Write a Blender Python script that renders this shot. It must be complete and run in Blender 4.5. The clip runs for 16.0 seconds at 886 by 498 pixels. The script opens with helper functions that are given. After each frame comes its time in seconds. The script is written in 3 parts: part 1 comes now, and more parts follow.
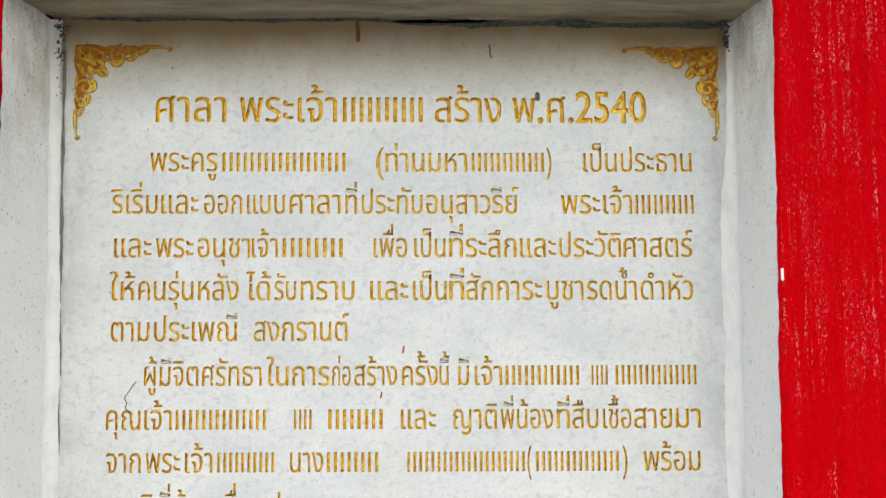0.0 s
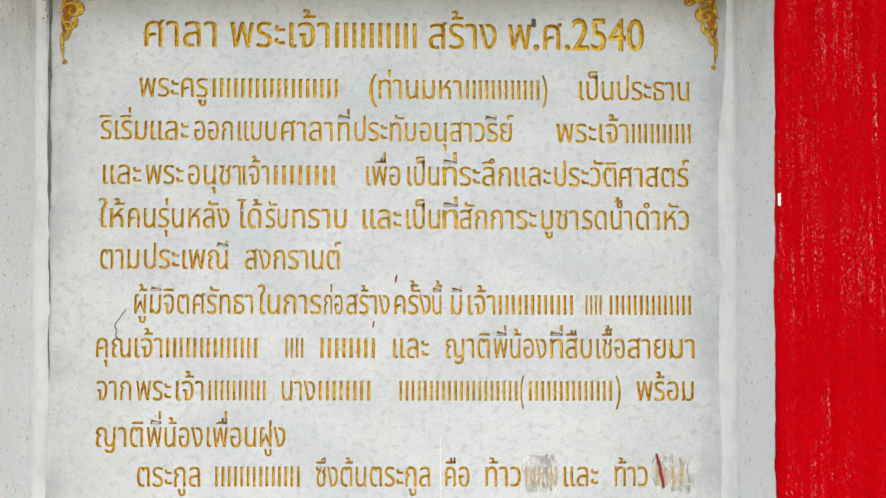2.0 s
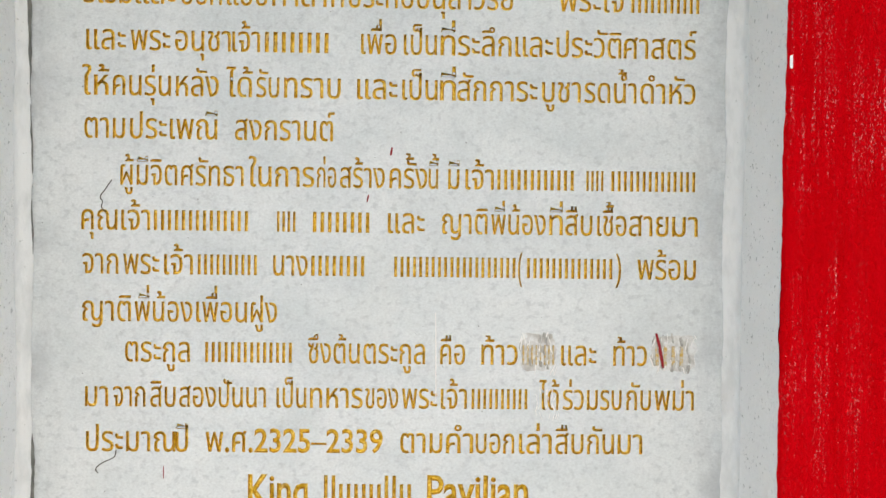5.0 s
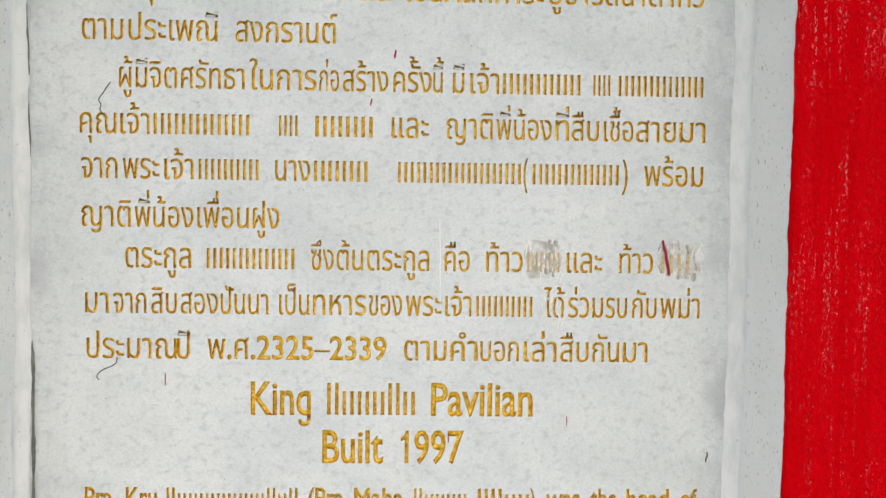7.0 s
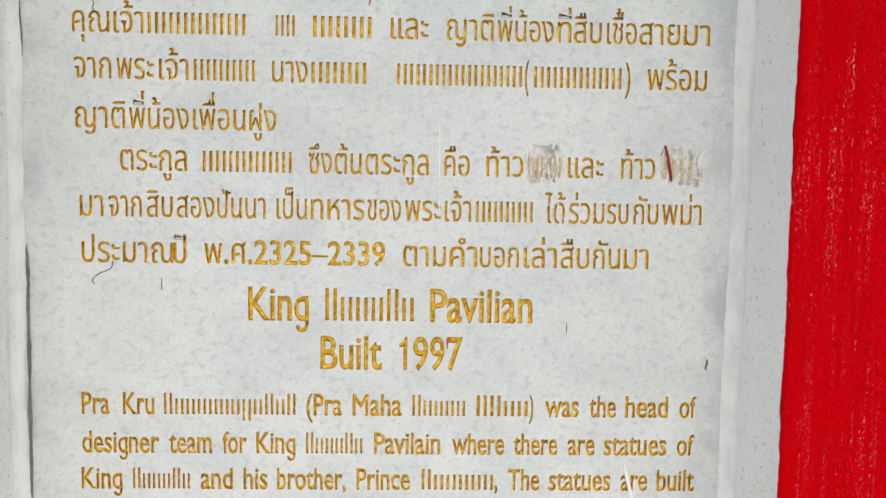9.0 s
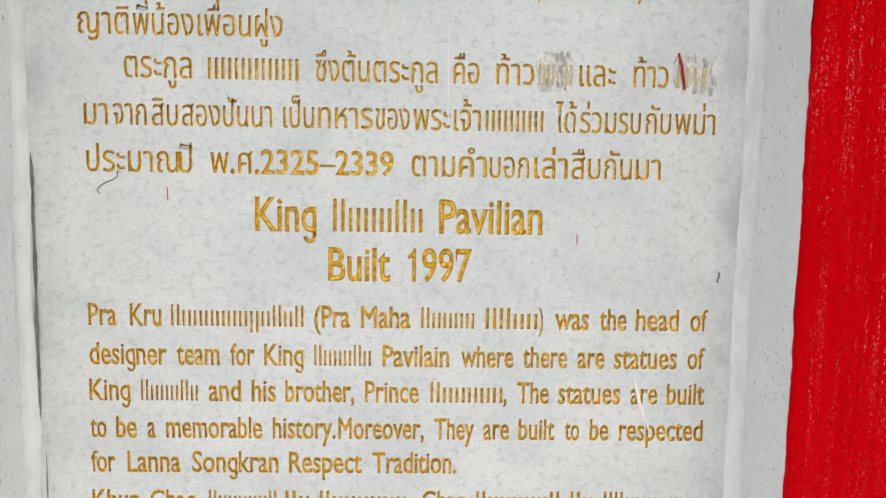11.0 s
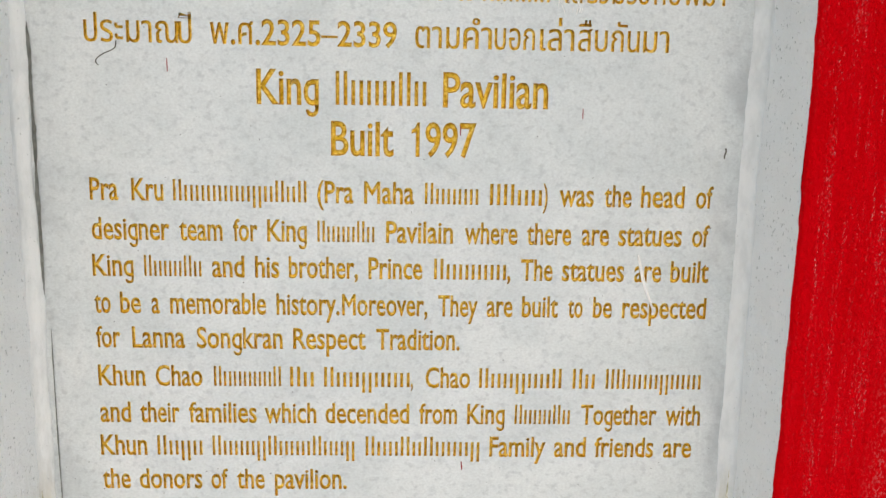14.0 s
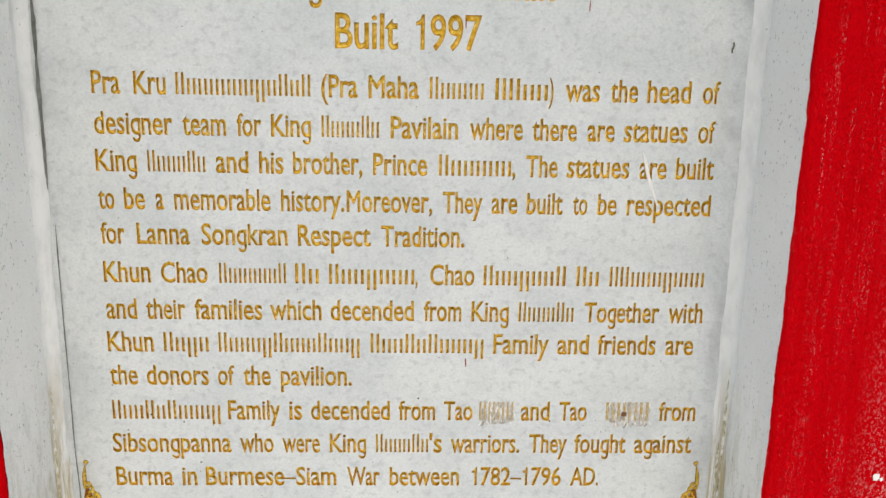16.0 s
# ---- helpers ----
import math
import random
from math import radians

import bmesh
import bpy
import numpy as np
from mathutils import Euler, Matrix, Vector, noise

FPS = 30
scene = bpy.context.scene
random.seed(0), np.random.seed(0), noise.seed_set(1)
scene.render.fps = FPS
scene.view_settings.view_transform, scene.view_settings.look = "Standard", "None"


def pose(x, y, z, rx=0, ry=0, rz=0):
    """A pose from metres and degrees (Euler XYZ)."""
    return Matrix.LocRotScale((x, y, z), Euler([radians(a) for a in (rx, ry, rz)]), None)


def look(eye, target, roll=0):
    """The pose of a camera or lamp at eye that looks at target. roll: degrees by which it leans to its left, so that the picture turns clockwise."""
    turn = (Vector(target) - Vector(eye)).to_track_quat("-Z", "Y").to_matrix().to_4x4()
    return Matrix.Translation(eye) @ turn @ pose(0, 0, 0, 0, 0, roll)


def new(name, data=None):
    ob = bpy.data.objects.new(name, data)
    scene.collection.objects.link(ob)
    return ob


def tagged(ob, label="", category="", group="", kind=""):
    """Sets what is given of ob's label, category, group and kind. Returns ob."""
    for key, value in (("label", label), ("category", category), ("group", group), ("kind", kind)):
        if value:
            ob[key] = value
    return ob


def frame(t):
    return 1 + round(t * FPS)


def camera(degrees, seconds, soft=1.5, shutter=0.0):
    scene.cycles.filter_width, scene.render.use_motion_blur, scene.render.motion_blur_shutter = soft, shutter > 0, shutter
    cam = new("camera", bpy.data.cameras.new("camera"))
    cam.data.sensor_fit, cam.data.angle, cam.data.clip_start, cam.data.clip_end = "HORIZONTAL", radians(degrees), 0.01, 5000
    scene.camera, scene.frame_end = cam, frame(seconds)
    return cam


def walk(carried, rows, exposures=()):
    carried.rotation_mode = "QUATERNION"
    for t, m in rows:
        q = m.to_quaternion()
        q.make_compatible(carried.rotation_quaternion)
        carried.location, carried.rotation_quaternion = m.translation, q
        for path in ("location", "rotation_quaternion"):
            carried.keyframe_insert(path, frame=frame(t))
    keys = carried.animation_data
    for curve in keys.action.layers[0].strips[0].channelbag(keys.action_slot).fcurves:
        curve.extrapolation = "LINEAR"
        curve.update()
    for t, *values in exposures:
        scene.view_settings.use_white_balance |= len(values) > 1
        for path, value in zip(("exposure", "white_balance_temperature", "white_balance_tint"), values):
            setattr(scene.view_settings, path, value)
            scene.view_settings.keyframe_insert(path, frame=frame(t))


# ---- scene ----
EXPO = [(0.0, 0.48, 7080, 12), (4.0, 0.30, 7080, 12), (8.0, 0.22, 7080, 12), (16.0, 0.05, 7080, 12)]
cam = camera(52.5, 16.0, soft=1.45)
PATH = [
    (0, (-0.013, -0.16, 1.437), (0.02, 1.834, 1.589), -0.1),
    (0.5, (-0.016, -0.158, 1.43), (0.022, 1.836, 1.569), 0.0),
    (1, (-0.015, -0.156, 1.422), (0.025, 1.84, 1.544), 0.1),
    (1.5, (-0.013, -0.153, 1.41), (0.032, 1.843, 1.517), 0.1),
    (2, (-0.01, -0.149, 1.402), (0.031, 1.849, 1.483), 0.2),
    (2.5, (-0.01, -0.146, 1.393), (0.031, 1.852, 1.456), 0.3),
    (3, (-0.014, -0.143, 1.382), (0.021, 1.856, 1.438), 0.4),
    (3.5, (-0.016, -0.14, 1.37), (0.027, 1.859, 1.414), 0.6),
    (4, (-0.012, -0.134, 1.356), (0.039, 1.865, 1.379), 0.7),
    (4.5, (-0.01, -0.128, 1.344), (0.042, 1.871, 1.341), 0.7),
    (6.8, (-0.013, -0.115, 1.288), (0.043, 1.882, 1.191), 0.9),
    (7, (-0.018, -0.115, 1.277), (0.048, 1.882, 1.187), 0.8),
    (7.5, (-0.018, -0.112, 1.262), (0.047, 1.884, 1.152), 0.9),
    (8, (-0.018, -0.111, 1.245), (0.05, 1.884, 1.124), 0.9),
    (8.5, (-0.015, -0.11, 1.234), (0.045, 1.884, 1.093), 1.0),
    (9, (-0.02, -0.109, 1.223), (0.056, 1.883, 1.06), 1.0),
    (11.3, (-0.023, -0.104, 1.165), (0.042, 1.88, 0.924), 1.0),
    (11.5, (-0.022, -0.104, 1.16), (0.042, 1.88, 0.914), 1.0),
    (12, (-0.021, -0.104, 1.155), (0.045, 1.876, 0.886), 1.0),
    (12.5, (-0.021, -0.106, 1.146), (0.049, 1.872, 0.857), 1.0),
    (13, (-0.023, -0.106, 1.136), (0.045, 1.868, 0.826), 1.0),
    (13.5, (-0.024, -0.105, 1.128), (0.043, 1.864, 0.786), 1.1),
    (14, (-0.025, -0.106, 1.118), (0.043, 1.859, 0.751), 1.1),
    (14.5, (-0.027, -0.109, 1.106), (0.049, 1.851, 0.712), 1.1),
    (15, (-0.028, -0.111, 1.094), (0.042, 1.843, 0.671), 1.1),
    (15.5, (-0.031, -0.112, 1.081), (0.046, 1.835, 0.632), 1.2),
    (16, (-0.032, -0.114, 1.074), (0.046, 1.826, 0.593), 1.2),
]
walk(cam, [(t, look(eye, target, roll)) for t, eye, target, roll in PATH], exposures=EXPO)

# ---- light: open shade under a bright, thinly clouded sky ----
world = bpy.data.worlds.new("sky")
scene.world = world
world.use_nodes = True
wn = world.node_tree.nodes
sky = wn.new("ShaderNodeTexSky")
sky.sky_type, sky.sun_disc = "NISHITA", False
sky.sun_elevation, sky.sun_rotation = radians(48), radians(174)
sky.air_density, sky.dust_density, sky.ozone_density = 1.6, 2.0, 1.0
world.node_tree.links.new(sky.outputs[0], wn["Background"].inputs[0])
wn["Background"].inputs[1].default_value = 0.22
sun = new("sun", bpy.data.lights.new("sun", "SUN"))
sun.data.energy, sun.data.angle, sun.data.color = 0.25, radians(40), (1.0, 0.98, 0.95)
sun.matrix_world = look((-0.35, -2.68, 4.92), (0, 0.66, 1.2))

# ---- materials ----
def material(name, color, rough=0.5, metal=0.0):
    m = bpy.data.materials.new(name)
    m.use_nodes = True
    p = m.node_tree.nodes["Principled BSDF"]
    p.inputs["Base Color"].default_value = (*color, 1)
    p.inputs["Roughness"].default_value = rough
    p.inputs["Metallic"].default_value = metal
    return m, m.node_tree, p


def node(tree, kind, **values):
    n = tree.nodes.new(kind)
    for key, value in values.items():
        n.inputs[key.replace("_", " ")].default_value = value
    return n


def coords(tree, scale=(1, 1, 1)):
    c = tree.nodes.new("ShaderNodeTexCoord")
    mp = tree.nodes.new("ShaderNodeMapping")
    mp.inputs["Scale"].default_value = scale
    tree.links.new(c.outputs["Object"], mp.inputs[0])
    return mp.outputs[0]


def noise_tex(tree, vec, scale, detail=4.0, rough=0.55, distort=0.0):
    n = node(tree, "ShaderNodeTexNoise", Scale=scale, Detail=detail, Roughness=rough, Distortion=distort)
    tree.links.new(vec, n.inputs["Vector"])
    return n.outputs["Fac"]


def ramp(tree, fac, *stops):
    r = tree.nodes.new("ShaderNodeValToRGB")
    e = r.color_ramp.elements
    while len(e) < len(stops):
        e.new(0.5)
    for k, (p, c) in zip(e, stops):
        k.position = p
        k.color = (*c, 1) if isinstance(c, tuple) else (c, c, c, 1)
    tree.links.new(fac, r.inputs[0])
    return r.outputs[0]


def mix(tree, a, b, fac, mode="MIX"):
    n = tree.nodes.new("ShaderNodeMix")
    n.data_type, n.blend_type = "RGBA", mode
    for sock, value in ((n.inputs[0], fac), (n.inputs[6], a), (n.inputs[7], b)):
        if isinstance(value, tuple):
            sock.default_value = (*value, 1)
        elif isinstance(value, (int, float)):
            sock.default_value = value
        else:
            tree.links.new(value, sock)
    return n.outputs[2]


def bump(tree, p, height, strength, dist, prior=None):
    b = node(tree, "ShaderNodeBump", Strength=strength, Distance=dist)
    tree.links.new(height, b.inputs["Height"])
    if prior:
        tree.links.new(prior, b.inputs["Normal"])
    tree.links.new(b.outputs[0], p.inputs["Normal"])
    return b.outputs[0]


def height_above(tree, low, high):
    """1 below low, 0 above high, along the object's z."""
    c = tree.nodes.new("ShaderNodeTexCoord")
    x = tree.nodes.new("ShaderNodeSeparateXYZ")
    tree.links.new(c.outputs["Object"], x.inputs[0])
    r = node(tree, "ShaderNodeMapRange", From_Min=low, From_Max=high, To_Min=1.0, To_Max=0.0)
    tree.links.new(x.outputs[2], r.inputs["Value"])
    return r.outputs[0]


def along(tree, axis, low, high):
    """0 below low, 1 above high, along one of the object's axes."""
    c = tree.nodes.new("ShaderNodeTexCoord")
    x = tree.nodes.new("ShaderNodeSeparateXYZ")
    tree.links.new(c.outputs["Object"], x.inputs[0])
    r = node(tree, "ShaderNodeMapRange", From_Min=low, From_Max=high, To_Min=0.0, To_Max=1.0)
    tree.links.new(x.outputs["XYZ".index(axis)], r.inputs["Value"])
    return r.outputs[0]


def plus(tree, a, b):
    m = tree.nodes.new("ShaderNodeMath")
    m.operation = "ADD"
    tree.links.new(a, m.inputs[0])
    tree.links.new(b, m.inputs[1])
    return m.outputs[0]


def times(tree, a, b):
    m = tree.nodes.new("ShaderNodeMath")
    m.operation = "MULTIPLY"
    for sock, value in zip(m.inputs, (a, b)):
        if isinstance(value, (int, float)):
            sock.default_value = value
        else:
            tree.links.new(value, sock)
    return m.outputs[0]


# white marble with small grey clouds and crystals
MARBLE, t, p = material("white_marble", (0.78, 0.79, 0.79), 0.3)
v = coords(t, (1, 1, 1.25))
cloud = ramp(t, noise_tex(t, v, 14, 5, 0.6, 0.4), (0.35, (0.62, 0.665, 0.68)), (0.62, (0.72, 0.755, 0.765)))
spots = ramp(t, noise_tex(t, v, 135, 4, 0.55, 0.2), (0.52, 0.0), (0.68, 1.0))
grain = ramp(t, noise_tex(t, v, 420, 3, 0.7), (0.3, 0.84), (0.7, 1.0))
c = mix(t, cloud, (0.49, 0.525, 0.545), times(t, spots, 0.55))
c = mix(t, c, grain, 1.0, "MULTIPLY")
veil = ramp(t, noise_tex(t, coords(t, (1, 1, 0.5)), 9, 4), (0.60, 0.0), (0.80, 1.0))
c = mix(t, c, (0.64, 0.62, 0.57), times(t, veil, 0.25))
edges = plus(t, along(t, "X", 0.222, 0.256), along(t, "X", -0.312, -0.345))
smear = ramp(t, noise_tex(t, coords(t, (1.2, 1, 0.6)), 24, 5, 0.65, 0.5), (0.44, 0.0), (0.62, 1.0))
c = mix(t, c, (0.40, 0.42, 0.44), times(t, times(t, edges, smear), 0.6))
# brown water stain soaked in from the top edge, drawn lower to paint the head's shade
soak_shade = plus(t, along(t, "Z", 1.618, 1.712), times(t, noise_tex(t, coords(t, (1, 1, 0.6)), 16, 5, 0.6), 0.45))
c = mix(t, c, (0.26, 0.185, 0.085), ramp(t, times(t, soak_shade, 0.7), (0.22, 0.0), (0.50, 0.34), (0.78, 0.97)))
mildew = ramp(t, noise_tex(t, coords(t, (1.4, 1, 0.8)), 120, 4, 0.65), (0.60, 0.0), (0.70, 1.0))
c = mix(t, c, (0.22, 0.20, 0.15), times(t, times(t, mildew, along(t, "Z", 1.655, 1.712)), 0.55))
t.links.new(c, p.inputs["Base Color"])
r = ramp(t, noise_tex(t, v, 60, 3), (0.3, 0.36), (0.7, 0.52))
t.links.new(r, p.inputs["Roughness"])
p.inputs["Specular IOR Level"].default_value = 0.12
bump(t, p, noise_tex(t, v, 300, 4), 0.3, 0.0007)

# gilding laid unevenly into the cuts
GOLD, t, p = material("gilding", (0.72, 0.44, 0.06), 0.36, 0.85)
v = coords(t)
c = ramp(t, noise_tex(t, v, 260, 4, 0.65), (0.30, (0.52, 0.30, 0.018)), (0.5, (0.82, 0.56, 0.07)), (0.70, (1.0, 0.84, 0.28)))
c = mix(t, c, (0.40, 0.14, 0.010), times(t, along(t, "Z", 1.655, 1.690), 0.75))   # browner towards the top: painted reflection of the shaded head
wear = ramp(t, noise_tex(t, v, 38, 3, 0.6), (0.66, 0.0), (0.78, 1.0))
c = mix(t, c, (0.62, 0.57, 0.45), times(t, wear, 0.55))
t.links.new(c, p.inputs["Base Color"])
t.links.new(ramp(t, noise_tex(t, v, 500, 2), (0.3, 0.24), (0.7, 0.5)), p.inputs["Roughness"])
bump(t, p, noise_tex(t, v, 480, 3, 0.6, 0.8), 1.0, 0.0016)

# darker gilding for the hollows, their shade painted in brown
HOLLOW_GOLD, t, p = material("hollow_shade_gilding", (0.30, 0.13, 0.015), 0.5, 0.5)
c = ramp(t, noise_tex(t, coords(t), 240, 4, 0.65), (0.3, (0.20, 0.06, 0.004)), (0.7, (0.44, 0.17, 0.014)))
t.links.new(c, p.inputs["Base Color"])
bump(t, p, noise_tex(t, coords(t), 500, 3), 0.5, 0.0008)

# worn gilding, most of it scratched off
WORN, t, p = material("worn_gilding", (0.55, 0.47, 0.32), 0.55, 0.25)
v = coords(t)
c = ramp(t, noise_tex(t, v, 300, 4, 0.7), (0.4, (0.55, 0.51, 0.42)), (0.6, (0.55, 0.36, 0.08)))
t.links.new(c, p.inputs["Base Color"])
bump(t, p, noise_tex(t, v, 500, 3), 0.6, 0.001)

# scratched, roughened stone
SCRATCH, t, p = material("scratched_stone", (0.7, 0.7, 0.69), 0.75)
v = coords(t, (2.6, 1, 0.7))
c = ramp(t, noise_tex(t, v, 190, 4, 0.7, 1.0), (0.32, (0.30, 0.29, 0.26)), (0.55, (0.52, 0.51, 0.48)), (0.75, (0.78, 0.78, 0.76)))
t.links.new(c, p.inputs["Base Color"])
bump(t, p, noise_tex(t, v, 260, 4, 0.7, 1.0), 0.8, 0.002)
SMUDGE, t, p = material("rubbed_stone", (0.6, 0.59, 0.57), 0.35)
c = ramp(t, noise_tex(t, coords(t), 95, 5, 0.65), (0.36, (0.42, 0.41, 0.385)), (0.52, (0.56, 0.56, 0.55)), (0.62, (0.70, 0.72, 0.725)))
t.links.new(c, p.inputs["Base Color"])
bump(t, p, noise_tex(t, coords(t), 160, 4), 0.7, 0.0015)
CHIP, t, p = material("fresh_chip", (0.86, 0.85, 0.83), 0.7)

# white masonry paint over plaster
WHITE, t, p = material("white_masonry_paint", (0.76, 0.76, 0.74), 0.5)
v = coords(t)
c = ramp(t, noise_tex(t, v, 11, 5, 0.6), (0.3, (0.87, 0.88, 0.87)), (0.65, (0.925, 0.93, 0.925)))
pits = ramp(t, noise_tex(t, v, 260, 3, 0.6), (0.63, 0.0), (0.69, 1.0))
c = mix(t, c, (0.30, 0.31, 0.30), times(t, pits, 0.75))
low = times(t, height_above(t, 0.56, 0.80), ramp(t, noise_tex(t, coords(t, (1, 1, 0.25)), 75, 6, 0.8), (0.47, 0.0), (0.60, 1.0)))
c = mix(t, c, (0.42, 0.39, 0.29), times(t, low, 0.8))
t.links.new(c, p.inputs["Base Color"])
grime = times(t, along(t, "Z", 1.52, 1.71), ramp(t, noise_tex(t, coords(t, (1, 1, 0.5)), 26, 6, 0.7), (0.42, 0.0), (0.64, 1.0)))
dots = times(t, along(t, "Z", 1.50, 1.70), ramp(t, noise_tex(t, v, 190, 4, 0.7), (0.62, 0.0), (0.68, 1.0)))
c = mix(t, mix(t, c, (0.46, 0.42, 0.33), times(t, grime, 0.75)), (0.10, 0.095, 0.075), times(t, dots, 0.9))
t.links.new(c, p.inputs["Base Color"])
b = bump(t, p, noise_tex(t, v, 34, 6, 0.65), 1.0, 0.007)
bump(t, p, noise_tex(t, v, 330, 3, 0.6), 0.9, 0.0020, b)

# the same paint under the niche's head: damp stains, cracks and the soffit's shade in the colour
DAMP_SHADE, t, p = material("damp_shaded_paint", (0.5, 0.48, 0.40), 0.65)
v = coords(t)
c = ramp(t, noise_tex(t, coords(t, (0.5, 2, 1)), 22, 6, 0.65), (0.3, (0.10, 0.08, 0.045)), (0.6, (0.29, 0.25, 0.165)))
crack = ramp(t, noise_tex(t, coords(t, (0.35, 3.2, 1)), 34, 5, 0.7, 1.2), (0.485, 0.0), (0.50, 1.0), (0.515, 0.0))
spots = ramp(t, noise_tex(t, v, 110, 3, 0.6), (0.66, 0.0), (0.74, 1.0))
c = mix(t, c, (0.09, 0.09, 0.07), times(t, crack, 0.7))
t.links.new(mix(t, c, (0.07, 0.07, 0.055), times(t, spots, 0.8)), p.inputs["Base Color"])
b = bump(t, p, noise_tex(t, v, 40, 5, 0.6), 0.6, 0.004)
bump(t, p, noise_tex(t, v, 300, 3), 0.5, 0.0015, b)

# paint over the mortar joint, mildewed at its foot and head
JOINT, t, p = material("painted_mortar", (0.75, 0.76, 0.75), 0.5)
v = coords(t)
c = ramp(t, noise_tex(t, coords(t, (2, 2, 0.8)), 40, 5, 0.65), (0.34, (0.66, 0.68, 0.68)), (0.55, (0.77, 0.785, 0.785)))
low = times(t, height_above(t, 0.66, 0.785), ramp(t, noise_tex(t, coords(t, (2.5, 1, 0.16)), 70, 6, 0.75), (0.42, 0.0), (0.54, 1.0)))
c = mix(t, c, (0.40, 0.33, 0.17), times(t, low, 0.85))
pits = ramp(t, noise_tex(t, v, 240, 3, 0.6), (0.68, 0.0), (0.74, 1.0))
c = mix(t, c, (0.22, 0.23, 0.22), times(t, pits, 0.6))
t.links.new(c, p.inputs["Base Color"])
b = bump(t, p, noise_tex(t, coords(t, (2, 2, 0.6)), 70, 5), 0.6, 0.002)
bump(t, p, noise_tex(t, v, 420, 3), 0.4, 0.001, b)

# bare grey mortar
MORTAR, t, p = material("grey_mortar", (0.28, 0.29, 0.28), 0.9)
v = coords(t)
c = ramp(t, noise_tex(t, v, 80, 5, 0.7), (0.3, (0.09, 0.095, 0.085)), (0.7, (0.24, 0.245, 0.225)))
t.links.new(c, p.inputs["Base Color"])
bump(t, p, noise_tex(t, v, 300, 4), 0.7, 0.002)

DIRT, t, p = material("olive_dirt", (0.3, 0.27, 0.16), 0.95)
c = ramp(t, noise_tex(t, coords(t, (1, 1, 0.6)), 220, 5, 0.7), (0.33, (0.20, 0.18, 0.10)), (0.48, (0.48, 0.44, 0.30)), (0.58, (0.76, 0.75, 0.71)))
t.links.new(c, p.inputs["Base Color"])

MOULD, t, p = material("black_mould", (0.05, 0.055, 0.045), 0.95)
c = ramp(t, noise_tex(t, coords(t), 300, 4), (0.3, (0.03, 0.03, 0.025)), (0.7, (0.13, 0.13, 0.11)))
t.links.new(c, p.inputs["Base Color"])

# glossy red enamel, brushed on upright over rough plaster
RED, t, p = material("red_gloss_paint", (0.52, 0.002, 0.004), 0.3)
# paint drawn out thin by the brush: grains catch the light in upright drags and in one stretch low on the right
drag = ramp(t, noise_tex(t, coords(t, (20, 20, 0.6)), 11, 4, 0.7), (0.50, 0.0), (0.58, 1.0))
patch = ramp(t, noise_tex(t, coords(t, (1.4, 1, 0.8)), 7, 3, 0.6), (0.42, 0.06), (0.56, 1.0))
outer = plus(t, along(t, "X", 0.22, 0.36), times(t, height_above(t, 0.60, 0.95), along(t, "X", 0.33, 0.40)))
drag = times(t, times(t, drag, patch), outer)
grains = noise_tex(t, coords(t, (1.3, 1.3, 0.55)), 760, 3, 0.6)
gloss = times(t, ramp(t, grains, (0.56, 0.0), (0.60, 1.0)), drag)
sparse = times(t, ramp(t, grains, (0.66, 0.0), (0.69, 1.0)), ramp(t, noise_tex(t, coords(t, (1, 1, 0.7)), 30, 3), (0.50, 0.0), (0.62, 0.5)))
p.inputs["IOR"].default_value = 2.1
t.links.new(plus(t, gloss, sparse), p.inputs["Specular IOR Level"])
c = ramp(t, noise_tex(t, coords(t, (4, 4, 0.35)), 22, 4, 0.6), (0.35, (0.49, 0.0015, 0.004)), (0.65, (0.55, 0.002, 0.006)))
chips = ramp(t, noise_tex(t, coords(t, (1.6, 1, 0.8)), 26, 6, 0.75), (0.735, 0.0), (0.755, 1.0))
c = mix(t, c, (0.55, 0.50, 0.47), times(t, chips, height_above(t, 0.60, 0.80)))
# fine pale pink spots, denser outwards and downwards on the right
pale_spots = times(t, times(t, along(t, "X", 0.335, 0.40), height_above(t, 0.66, 0.98)), ramp(t, noise_tex(t, coords(t, (1.2, 1.2, 0.7)), 420, 4, 0.7), (0.53, 0.0), (0.60, 1.0)))
c = mix(t, c, (0.85, 0.52, 0.53), times(t, pale_spots, 0.85))
t.links.new(c, p.inputs["Base Color"])
t.links.new(ramp(t, noise_tex(t, coords(t), 45, 4), (0.3, 0.14), (0.7, 0.30)), p.inputs["Roughness"])
b = bump(t, p, noise_tex(t, coords(t, (6, 6, 0.35)), 60, 4, 0.6), 0.45, 0.0018)
b = bump(t, p, noise_tex(t, coords(t, (1.3, 1.3, 0.8)), 210, 3, 0.6), 1.0, 0.0030, b)
bump(t, p, noise_tex(t, coords(t), 12, 4), 0.3, 0.006, b)

PAVING, t, p = material("concrete_paving", (0.33, 0.32, 0.30), 0.85)
c = ramp(t, noise_tex(t, coords(t), 3, 6, 0.65), (0.3, (0.34, 0.335, 0.32)), (0.7, (0.48, 0.475, 0.455)))
t.links.new(c, p.inputs["Base Color"])
bump(t, p, noise_tex(t, coords(t), 90, 4), 0.4, 0.004)
SPECK, t, p = material("dark_specks", (0.05, 0.05, 0.045), 0.9)
THREAD, t, p = material("dark_thread", (0.09, 0.08, 0.06), 0.8)
RUST, t, p = material("rust_stain", (0.16, 0.07, 0.03), 0.9)
DRIP, t, p = material("red_paint_drop", (0.30, 0.006, 0.012), 0.35)


